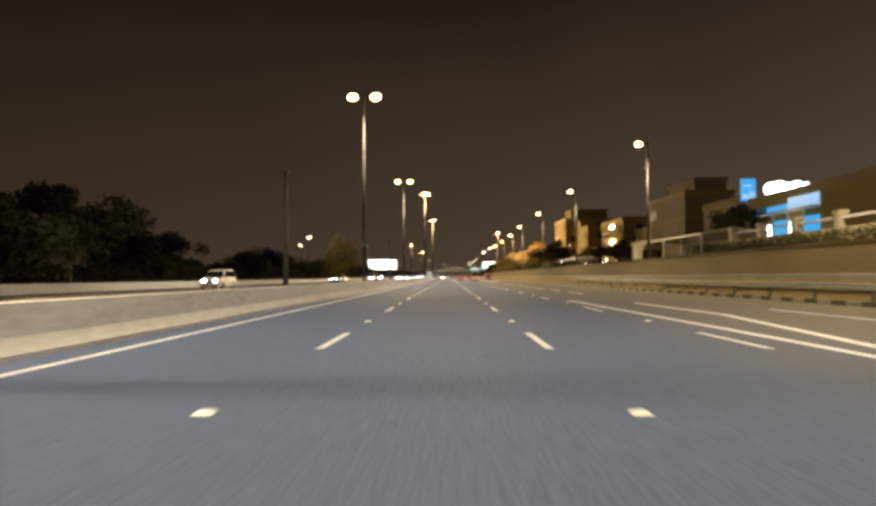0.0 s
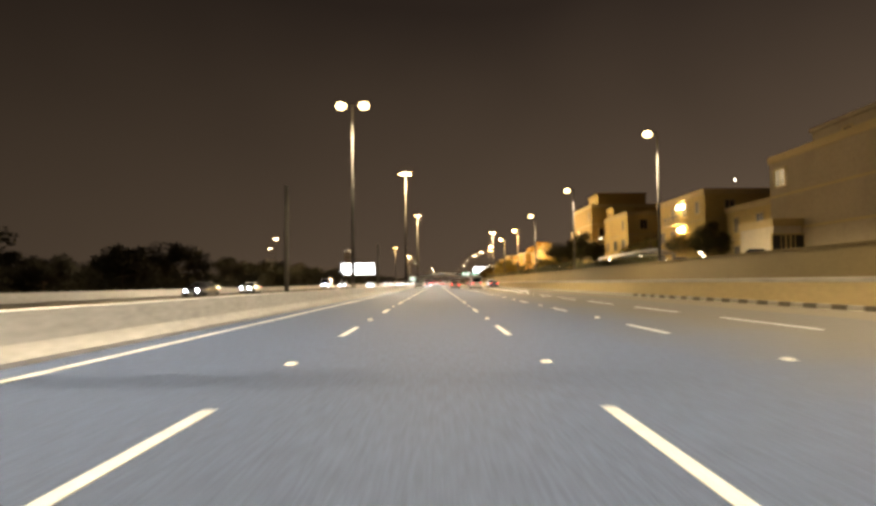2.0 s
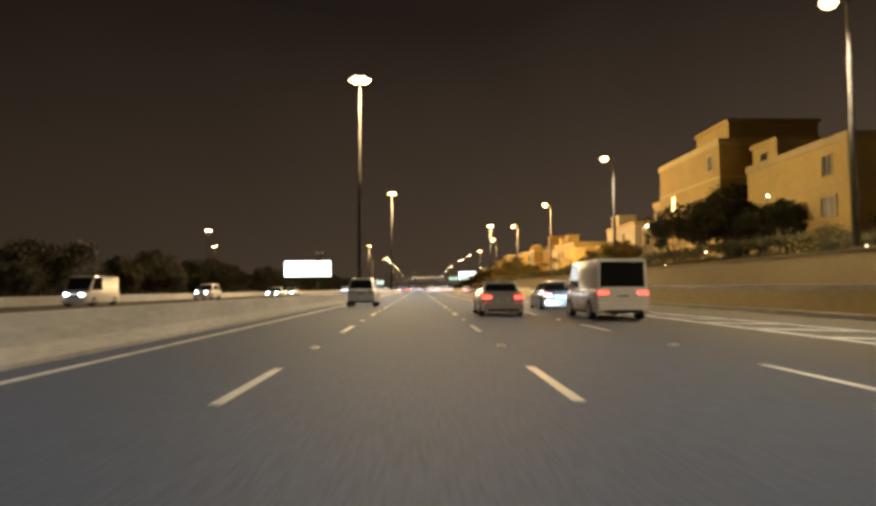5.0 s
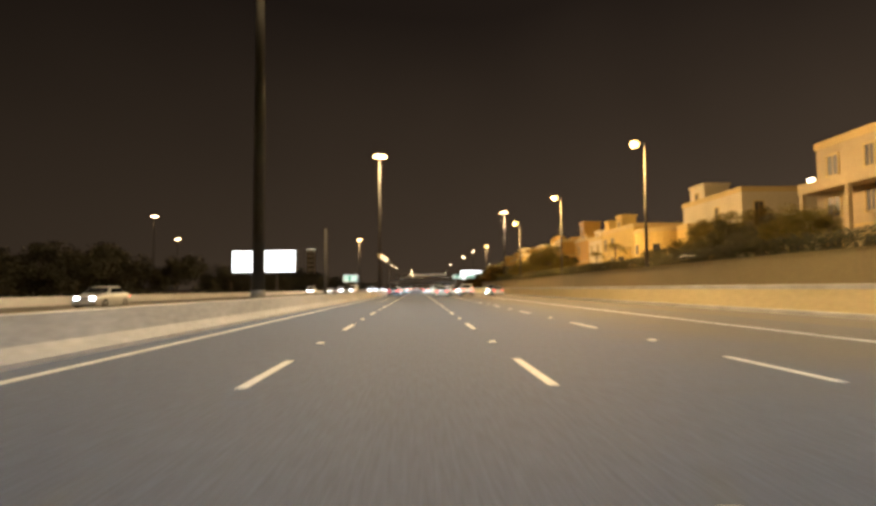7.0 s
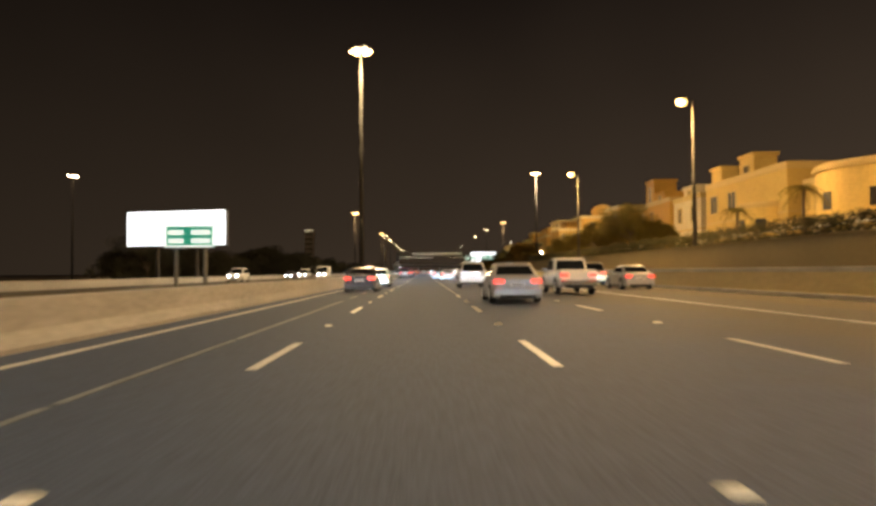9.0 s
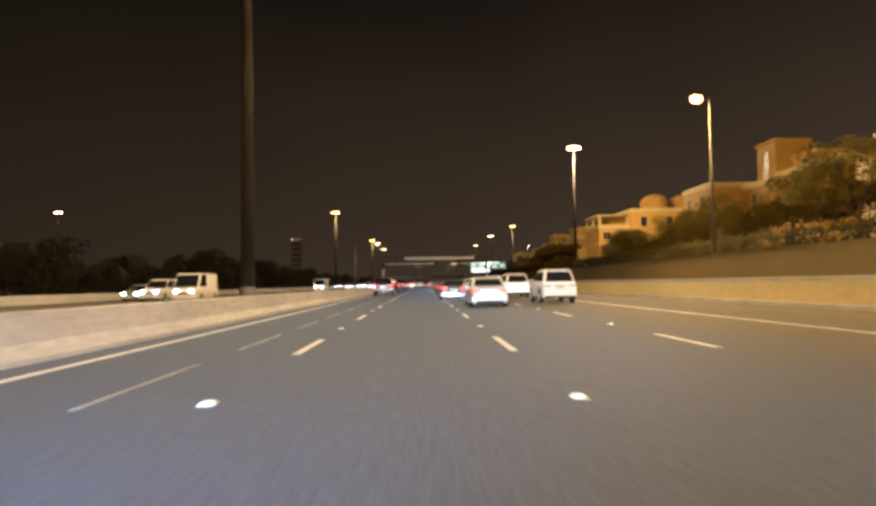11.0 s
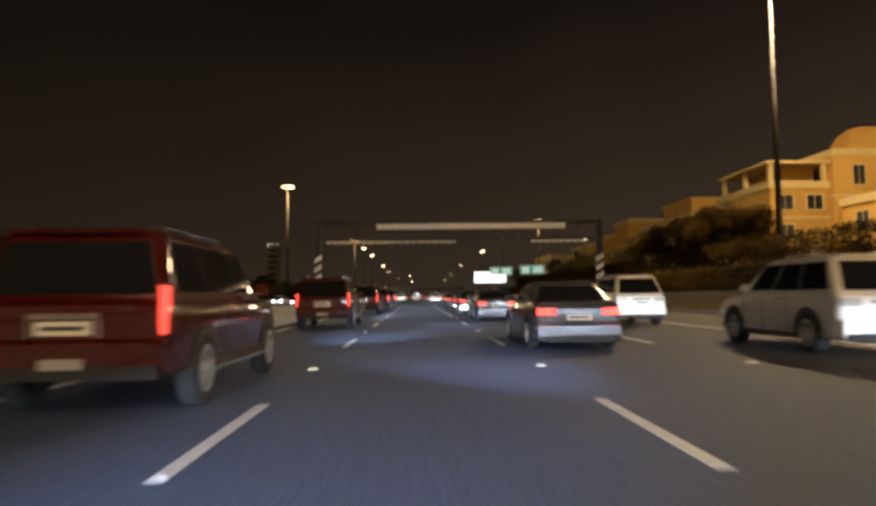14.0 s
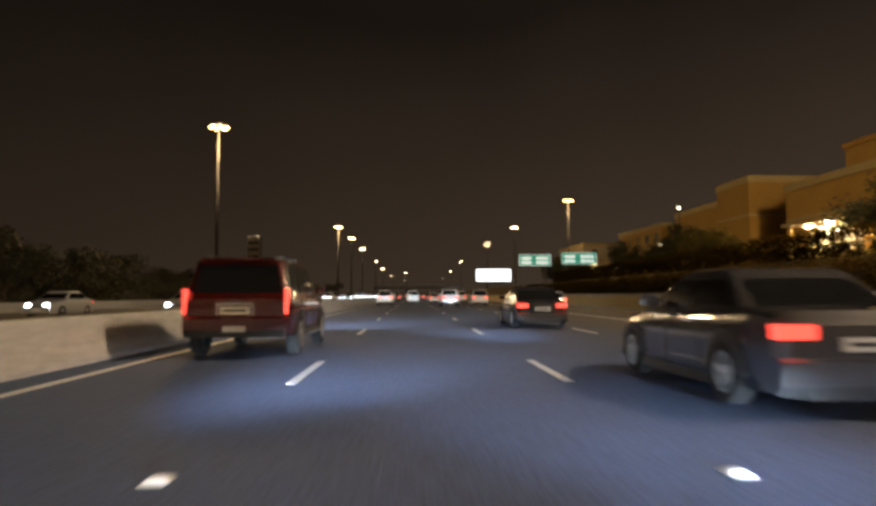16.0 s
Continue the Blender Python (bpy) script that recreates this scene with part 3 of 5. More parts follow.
        loft(bm, [[(s * (W * 0.95 + u), my + a * q, belt + 0.09 + b * q) for a, b in ((-0.07, -0.08), (0.07, -0.06), (0.07, 0.06), (-0.07, 0.09))] for u, q in ((0.0, 0.5), (0.06, 0.9), (0.20, 1.0), (0.24, 0.7))])
        part("wing_mirror", bm, paint, e)
        for k, hy in enumerate((L * 0.36, L * 0.56)):
            bm = bmesh.new()
            box(bm, s * W - 0.012, s * W + 0.012, hy, hy + 0.2, belt - 0.14, belt - 0.105)
            part("door_handle", bm, CHROME, e)
        # door seams
        for hy in (L * 0.33, L * 0.53, L * 0.70):
            bm = bmesh.new()
            box(bm, s * W - 0.004, s * W + 0.004, hy, hy + 0.012, ground + 0.15, belt - 0.1)
            part("door_seam", bm, BLACK_TRIM, e)
        bm = bmesh.new()
        box(bm, s * W * 0.97 - 0.02, s * W * 0.97 + 0.02, L * 0.26, L * 0.72, ground - 0.02, ground + 0.09)
        part("sill", bm, BLACK_TRIM, e)
    wb0, wb1 = L * 0.195, L * 0.80
    for s in (-1, 1):
        for wy in (wb0, wb1):
            bm = bmesh.new()
            ra = radius + 0.07
            pts = lambda g: [(s * (W + h), wy + q * math.cos(g), radius + q * math.sin(g)) for q, h in ((0.05, -0.10), (ra, -0.10), (ra + 0.02, 0.006), (ra - 0.04, 0.01), (0.05, 0.004))]
            loft(bm, [pts(k / 14 * math.pi) for k in range(15)])
            part("wheel_arch", bm, BLACK_TRIM, e) if not plain else bm.free()
            wheel(e, s * (W - 0.10), wy, radius, s, plain)
    # rear and front ends
    bm = bmesh.new()
    loft(bm, [[(-W * 0.92, -0.06 + a, z), (W * 0.92, -0.06 + a, z), (W * 0.97, 0.25, z), (-W * 0.97, 0.25, z)] for z, a in ((ground + 0.05, 0.05), (ground + 0.12, 0.0), (ground + 0.34, 0.0), (ground + 0.38, 0.05))])
    part("rear_bumper", bm, paint if shape != "pickup" else CHROME, e)
    bm = bmesh.new()
    box(bm, -W * (0.88 if shape == "suv" else 0.7), W * (0.88 if shape == "suv" else 0.7), -0.075, 0.0, ground + 0.0, ground + 0.13)
    part("bumper_trim", bm, BLACK, e)
    bm = bmesh.new()
    loft(bm, [[(-W * 0.80, L + 0.05 - a, z), (W * 0.80, L + 0.05 - a, z), (W * 0.93, L - 0.3, z), (-W * 0.93, L - 0.3, z)] for z, a in ((ground + 0.03, 0.06), (ground + 0.1, 0.0), (ground + 0.33, 0.0), (ground + 0.38, 0.05))])
    part("front_bumper", bm, paint, e)
    bm = bmesh.new()
    for k in range(4):
        box(bm, -W * 0.45, W * 0.45, L - 0.03, L + 0.03, ground + 0.40 + k * 0.045, ground + 0.425 + k * 0.045)
    part("grille", bm, CHROME, e)
    zt = belt - 0.25
    for s in (-1, 1):
        bm = bmesh.new()
        if tall_tail:
            loft(bm, [[(s * (W * 0.935 - o), -0.02 + d, z) for o, d in ((0.0, 0.0), (0.06, -0.012), (0.06, 0.14), (0.0, 0.14))] for z in (belt - 0.36, belt + 0.10)])
        else:
            box(bm, min(s * W * 0.52, s * W * 0.93), max(s * W * 0.52, s * W * 0.93), -0.015, 0.14, zt, zt + 0.14)
        part("tail_light", bm, tail or TAIL, e, "pale unlit tail light" if tail else "glowing red tail light", bevel=0.015)
        bm = bmesh.new()
        box(bm, min(s * W * 0.40, s * W * 0.66), max(s * W * 0.40, s * W * 0.66), L - 0.16, L + 0.015, belt - 0.36, belt - 0.22)
        part("headlight", bm, HEAD if lights else CHROME, e, "bright white headlight", bevel=0.015)
        if plain:
            continue
        bm = bmesh.new()
        tube(bm, (s * W * 0.55, -0.04, ground + 0.02), (s * W * 0.55, 0.3, ground + 0.02), 0.04, 0.04, 8)
        part("exhaust_pipe", bm, CHROME, e)
    for y, n in ((-0.035, "rear_plate"), (L + 0.055, "front_plate")):
        bm = bmesh.new()
        zp = belt - 0.36 if y < 0 and shape != "pickup" else ground + 0.16
        box(bm, -0.26, 0.26, y - 0.012, y + 0.012, zp, zp + 0.13)
        p = part(n, bm, PLATE, e, "pale plate with a dark bar")
        if plain:
            continue
        bm = bmesh.new()
        box(bm, -0.2, 0.2, y - 0.016, y + 0.016, zp + 0.045, zp + 0.085)
        part("bar", bm, INK, p)
    if tall_tail:
        bm = bmesh.new()
        for a in ((-0.34, 0.34, -0.05, 0.02, belt - 0.21, belt - 0.165), (-0.34, -0.31, -0.03, 0.02, belt - 0.38, belt - 0.21), (0.31, 0.34, -0.03, 0.02, belt - 0.38, belt - 0.21)):
            box(bm, *a)
        part("plate_surround", bm, CHROME, e, "chrome plate surround")
        bm = bmesh.new()
        box(bm, -W * 0.9, W * 0.9, -0.085, -0.05, ground + 0.30, ground + 0.335)
        part("bumper_strip", bm, paint, e)
        bm = bmesh.new()
        box(bm, -0.20, 0.20, -0.08, -0.062, ground + 0.10, ground + 0.20)
        part("lower_plate", bm, SILVER_PAINT, e)
        for s in (-1, 1):
            bm = bmesh.new()
            box(bm, s * (W - 0.02) - 0.06, s * (W - 0.02) + 0.06, L * 0.27, L * 0.72, ground - 0.06, ground - 0.02)
            part("running_board", bm, CHROME, e)
    if shape == "suv" and not plain:
        for s in (-1, 1):
            bm = bmesh.new()
            tube(bm, (s * (tw - 0.12), r1 + 0.35, roof + 0.05), (s * (tw - 0.12), f1 - 0.35, roof + 0.05), 0.022, 0.022, 8)
            for yy in (r1 + 0.4, (r1 + f1) / 2, f1 - 0.4):
                box(bm, s * (tw - 0.12) - 0.02, s * (tw - 0.12) + 0.02, yy - 0.05, yy + 0.05, roof - 0.03, roof + 0.05)
            part("roof_rail", bm, CHROME, e)
        bm = bmesh.new()
        loft(bm, [[(-tw + 0.1, r1 - 0.10, z), (tw - 0.1, r1 - 0.10, z), (tw - 0.1, r1 + 0.25, z + 0.02), (-tw + 0.1, r1 + 0.25, z + 0.02)] for z in (roof - 0.05, roof - 0.005)])
        part("spoiler", bm, paint, e)
        bm = bmesh.new()
        box(bm, -0.32, 0.32, -0.03, 0.02, belt - 0.20, belt - 0.15)
        part("tailgate_strip", bm, CHROME, e)
    if shape == "pickup":
        bm = bmesh.new()
        box(bm, -W * 0.8, W * 0.8, 0.1, 1.7, belt + 0.05, belt + 0.10)
        part("cargo_cover", bm, BLACK_TRIM, e)
    return e


red_suv = car("maroon full-size utility car with glowing red tail lights", RED_PAINT, 5.2, 2.03, 1.86, 1.18, 0.40, "suv", 0.40, tall_tail=True)
red_suv.matrix_basis = pose(-3.68, 527.9, 0)
white_suv = car("white utility car with dark windows on the motorway", WHITE_PAINT, 4.8, 1.88, 1.83, 1.14, 0.28, "suv", 0.39, tail=SILVER_PAINT)
white_suv.matrix_basis = pose(7.75, 440.8, 0)
grey_sedan = car("charcoal sedan with glowing tail lights", DARK_PAINT, 4.85, 1.86, 1.46, 0.98, 0.18, "sedan", 0.34)
grey_sedan.matrix_basis = pose(3.75, 521.6, 0)
black_sedan = car("black sedan with bright red brake lights", BLACK_PAINT, 4.8, 1.84, 1.45, 0.97, 0.18, "sedan", 0.33)
black_sedan.matrix_basis = pose(4.0, 538.5, 0)
silver_sedan = car("silver sedan in flowing traffic", SILVER_PAINT, 4.7, 1.82, 1.46, 0.97, 0.18, "sedan", 0.33)
silver_sedan.matrix_basis = pose(3.3, 318.0, 0)
pickup = car("white pickup truck with its bed covered", WHITE_PAINT, 5.2, 1.86, 1.80, 1.12, 0.34, "pickup", 0.39, category="pickup")
pickup.matrix_basis = pose(7.3, 326.0, 0)
beige_suv = car("beige utility car in flowing traffic", BEIGE_PAINT, 4.7, 1.86, 1.78, 1.10, 0.26, "suv", 0.37)
beige_suv.matrix_basis = pose(-3.6, 595.0, 0)
white_van = car("white panel van in flowing traffic", WHITE_PAINT, 5.2, 1.95, 2.2, 1.15, 0.24, "van", 0.34, category="van")
white_van.matrix_basis = pose(7.2, 186.0, 0)

far_suv = car("white utility car far off in the traffic", WHITE_PAINT, 4.8, 1.86, 1.83, 1.12, 0.28, "suv", 0.38, plain=True)
far_suv.matrix_basis = pose(7.3, 622.0, 0)
far_sedan = car("silver sedan far off in the traffic", SILVER_PAINT, 4.7, 1.82, 1.46, 0.97, 0.18, "sedan", 0.33, plain=True)
far_sedan.matrix_basis = pose(3.5, 634.0, 0)
far_dark = car("dark sedan far off in the traffic", DARK_PAINT, 4.7, 1.82, 1.46, 0.97, 0.18, "sedan", 0.33, plain=True)
far_dark.matrix_basis = pose(-3.6, 640.0, 0)
far_van = car("white van far off in the traffic", WHITE_PAINT, 5.2, 1.95, 2.2, 1.15, 0.24, "van", 0.34, category="van", plain=True)
far_van.matrix_basis = pose(-0.3, 655.0, 0)
far_kinds = [far_suv, far_sedan, far_dark, far_van]
rnd = random.Random(7)
kinds = [white_suv, grey_sedan, silver_sedan, beige_suv, black_sedan, pickup, white_van]
copy_thing(silver_sedan, pose(3.3, 389.5, 0))
for x, y in ((2.3, 404.0), (2.5, 419.5), (2.6, 435.2), (2.75, 450.6), (2.95, 467.2), (3.2, 483.2), (3.3, 496.8)):
    copy_thing(grey_sedan, pose(x, y, 0))
for y in (425.2, 443.2, 459.9, 477.6, 495.2, 511.6):
    copy_thing(red_suv, pose(-3.72, y, 0))
for x, y in ((7.45, 393.5), (7.4, 408.8), (7.5, 425.6), (7.9, 453.4), (7.85, 464.9), (7.6, 477.2)):
    copy_thing(white_suv, pose(x, y, 0))
# same direction: those just ahead, and the dense queue far ahead
for i, x, y in ((1, 7.3, 197.0), (2, 3.45, 190.0), (0, -3.7, 205.5), (1, -3.7, 333.0), (2, -3.6, 347.0), (0, 3.4, 341.0), (3, 7.2, 344.0), (2, 12.5, 575.0), (1, 12.6, 212.0), (0, 12.8, 223.0), (2, 12.8, 334.0), (3, 12.9, 345.0), (3, 7.1, 590.0), (5, 3.5, 585.0), (0, -0.3, 612.0), (1, 3.5, 507.5)):
    copy_thing(kinds[i], pose(x, y, 0))
y = 670.0
while y < 1100:
    for x in (-3.6, -0.2, 3.45, 7.2):
        if rnd.random() < 0.48:
            copy_thing(far_kinds[rnd.choice((0, 1, 1, 2, 2, 2, 3))], pose(x + rnd.uniform(-0.25, 0.25), y + rnd.uniform(-4, 4), 0))
    y += 21.0
# oncoming carriageway
y = 11.0
while y < 960:
    for x in (-13.4, -17.0, -20.6, -24.2):
        if rnd.random() < (0.12 if 430 < y < 590 or (x > -15 and y > 330) else 0.22 if x > -18 and y < 165 else 0.42):
            i = rnd.randrange(6)
            if y < 97:
                i = (0, 2, 3, 5)[i % 4]
            place = pose(x + rnd.uniform(-0.25, 0.25), y + rnd.uniform(-6, 6), 0, 0, 0, 180)
            if y > 55 or x < -18:
                copy_thing(kinds[i] if x > -15 and y < 455 else far_kinds[i % 4], place)
    y += 29.0
# the service road on the terrace
for i, x, y, r in ((1, 36.3, 78.7, 180), (4, 36.3, 143.5, 180), (1, 36.5, 167.7, 180), (4, 36.3, 187.7, 180), (1, 36.0, 205.6, 180), (4, 36.2, 215.3, 180), (2, 36.2, 242.9, 180), (2, 35.4, 593.0, 0)):
    copy_thing(kinds[i], pose(x, y, 3.209, 0, 0, r))
# low beams of the cars on this side of the median, some made far stronger
traffic = [o for o in scene.objects if o.parent is None and o.get("group") == "traffic on the motorway"]
for ob in traffic:
    at_x, at_y, at_z = ob.matrix_basis.translation
    if -6 < at_x < 15 and at_z < 1 and 150 < at_y < 560:
        open_road = at_x < -3 and not any(abs(o.matrix_basis.translation.x - at_x) < 1 and 0 < o.matrix_basis.translation.y - at_y < 45 for o in traffic)
        spread, power, turn, dip = 50, 3500.0, 0, 88.0
        # strong turned beams are added to imitate the viewing car's own light pool
        if open_road:
            power, turn = 42000.0, -7
        elif at_x < -3 and at_y > 400:
            spread, power, turn, dip = 34, 27000.0, -16, 86.0
        elif 2 < at_x < 4 and at_y > 380:
            spread, power, turn, dip = 30, 24000.0, 14, 86.0
        beam = bpy.data.lights.new("headlight_beam", "SPOT")
        beam.energy, beam.color, beam.shadow_soft_size = power, (0.66, 0.83, 1.0), 0.15
        beam.spot_size, beam.spot_blend = radians(spread), 1.0
        lo = new("headlight_beam", beam)
        lo.parent = ob
        lo.matrix_basis = pose(0, 5.4, 0.72, dip, 0, turn) @ Matrix.Diagonal((1.0, 0.24, 1.0, 1.0))


# ---- signs, boards and the toll gantry ----
def billboard(m, w, h, z, face, label, lit=True):
    e = thing("billboard", m, label, "billboard")
    bm = bmesh.new()
    box(bm, -w / 2, w / 2, -0.06, 0.0, z, z + h)
    part("face", bm, face, e, "evenly lit white display face")
    bm = bmesh.new()
    for a in (((-w / 2 - 0.15, w / 2 + 0.15, -0.1, 0.35, z - 0.2, z)), ((-w / 2 - 0.15, w / 2 + 0.15, -0.1, 0.35, z + h, z + h + 0.15)), ((-w / 2 - 0.15, -w / 2, -0.1, 0.35, z, z + h)), ((w / 2, w / 2 + 0.15, -0.1, 0.35, z, z + h)), ((-w / 2, w / 2, 0.0, 0.35, z, z + h))):
        box(bm, *a)
    part("frame", bm, STEEL_DARK, e)
    for x in (-w * 0.2, w * 0.2):
        bm = bmesh.new()
        tube(bm, (x, 0.25, 0), (x, 0.25, z + h * 0.6), 0.25, 0.22, 12)
        part("leg", bm, STEEL_DARK, e)
    return e


billboard(SITE @ pose(-27.7, 283.2, -0.06, 0, 0, -13), 12.2, 3.8, 4.4, BOARD_GLOW, "large bright white lit billboard on two legs")
billboard(SITE @ pose(52.0, 792.0, 2.6), 22.0, 7.5, 7.5, BOARD_GLOW, "large distant white lit display board on two legs")


def direction_sign(m, w, h, z, legs, label):
    e = thing("road_sign", m, label, "road sign")
    bm = bmesh.new()
    box(bm, -w / 2, w / 2, -0.04, 0.02, z, z + h)
    f = part("panel", bm, GREEN_SIGN, e, "green sign panel", bevel=0.01)
    for k in range(4):
        r = k // 2
        x0 = -w * 0.42 + (k % 2) * w * 0.46
        bm = bmesh.new()
        box(bm, x0, x0 + w * (0.30 + 0.08 * (k % 2)), -0.055, -0.04, z + h * (0.56 - 0.38 * r), z + h * (0.76 - 0.38 * r))
        part("text_bar", bm, SIGN_INK, f)
    bm = bmesh.new()
    for x0, x1, z0, z1 in ((-w / 2, w / 2, 0.0, 0.05), (-w / 2, w / 2, h - 0.05, h), (-w / 2, -w / 2 + 0.05, 0.05, h - 0.05), (w / 2 - 0.05, w / 2, 0.05, h - 0.05)):
        box(bm, x0, x1, -0.05, -0.041, z + z0, z + z1)
    part("border", bm, SIGN_INK, f)
    for x in legs:
        bm = bmesh.new()
        tube(bm, (x, 0.09, 0), (x, 0.09, z + h), 0.06, 0.06, 8)
        part("leg", bm, STEEL, e)
    return e


direction_sign(SITE @ pose(-6.45, 226.0, 0.78), 1.35, 0.62, 1.1, (-0.4, 0.4), "small green road sign on the median barrier")
direction_sign(SITE @ pose(17.9, 462.0, 0.9), 4.7, 1.6, 4.6, (-1.6, 1.6), "green direction sign with pale lettering bars")
direction_sign(SITE @ pose(24.5, 462.0, 2.6), 5.2, 1.7, 3.1, (-1.8, 1.8), "wide green direction sign with pale lettering bars")


def toll_gantry(y):
    e = thing("toll_gantry", SITE @ pose(0, y, 0), "dark steel toll gantry with pale beams across the lanes", "gantry")
    for x in (-5.85, 10.4):
        bm = bmesh.new()
        foot = 0.777 if x < 0 else 0.34
        box(bm, x - 0.16, x + 0.16, -0.16, 0.16, foot, 5.5)
        box(bm, x - 0.35, x + 0.35, -0.35, 0.35, foot, foot + 0.06)
        c = part("column", bm, GANTRY_STEEL, e)
        for k in range(4):
            bm = bmesh.new()
            q = 0.17
            z = 1.5 + k * 0.52
            loft(bm, [[(x + a * q, b * q, z + (a + 1) * 0.11 + h) for a, b in ((-1, -1), (1, -1), (1, 1), (-1, 1))] for h in (0.0, 0.27)])
            part("warning_stripe", bm, PALE_STEEL, c, "white painted stripe")
    bm = bmesh.new()
    box(bm, -2.5, 8.4, -0.12, 0.12, 5.0, 5.32)
    part("main_beam", bm, PALE_STEEL, e, "broad pale beam", bevel=0.02)
    for x0, x1 in ((-5.5, 2.1), (6.6, 9.9)):
        bm = bmesh.new()
        box(bm, x0, x1, 0.9, 1.02, 4.28, 4.40)
        part("lower_beam", bm, PALE_STEEL, e, "slim pale beam", bevel=0.01)
        k = x0 + 0.2
        while k < x1:
            bm = bmesh.new()
            box(bm, k, k + 0.18, 0.86, 0.90, 4.22, 4.34)
            part("reader_unit", bm, STEEL, e)
            k += 0.42
    for z, yy in ((5.42, 0.0), (5.42, 0.95), (4.5, 0.95)):
        bm = bmesh.new()
        box(bm, -5.85, 10.4, yy - 0.05, yy + 0.05, z - 0.05, z + 0.05)
        part("chord", bm, GANTRY_STEEL, e)
    for k in range(14):
        x = -5.6 + k * 1.2
        bm = bmesh.new()
        tube(bm, (x, 0.0, 5.42), (x + 0.6, 0.95, 5.42), 0.03, 0.03, 6)
        tube(bm, (x + 0.6, 0.95, 5.42), (x + 0.6, 0.95, 4.5), 0.03, 0.03, 6)
        part("brace", bm, GANTRY_STEEL, e)


toll_gantry(358.0)


def footbridge(y):
    e = thing("footbridge", SITE @ pose(0, y, 0), "distant pale bridge spanning the motorway", "bridge")
    bm = bmesh.new()
    box(bm, -34, 46, -2, 2, 7.0, 8.4)
    part("deck", bm, CONCRETE, e)
    for x in (-32, -24.2, -6.45, 17.4, 44):
        bm = bmesh.new()
        tube(bm, (x, 0, 0), (x, 0, 7.0), 0.7, 0.7, 12)
        part("pier", bm, CONCRETE, e)
    for s in (-1.9, 1.9):
        bm = bmesh.new()
        box(bm, -34, 46, s - 0.06, s + 0.06, 8.4, 9.5)
        part("railing", bm, PALE_STEEL, e)


footbridge(960.0)


# ---- villas and buildings on the terrace ----
def window(house, face, u, z, w, h, lit):
    """face: ('x', plane) looks to -x, ('y', plane) looks to -y; u runs along the face."""
    ax, p = face
    def bx(bm, u0, u1, d0, d1, z0, z1):
        if ax == "x":
            box(bm, p - d1, p - d0, u0, u1, z0, z1)
        else:
            box(bm, u0, u1, p - d1, p - d0, z0, z1)
    bm = bmesh.new()
    t = 0.14
    for a in ((u - w / 2 - t, u + w / 2 + t, 0, 0.12, z + h, z + h + t), (u - w / 2 - t, u - w / 2, 0, 0.12, z, z + h), (u + w / 2, u + w / 2 + t, 0, 0.12, z, z + h), (u - 0.03, u + 0.03, 0.02, 0.07, z, z + h)):
        bx(bm, *a)
    f = part("window", bm, VILLA_TRIM, house)
    bm = bmesh.new()
    bx(bm, u - w / 2, u + w / 2, 0.004, 0.03, z, z + h)
    part("pane", bm, WINDOW_LIT if lit else VILLA_GLASS, f, "warmly lit window pane" if lit else "")
    bm = bmesh.new()
    bx(bm, u - w / 2 - 0.2, u + w / 2 + 0.2, 0, 0.2, z - 0.1, z)
    part("sill", bm, VILLA_TRIM, f)


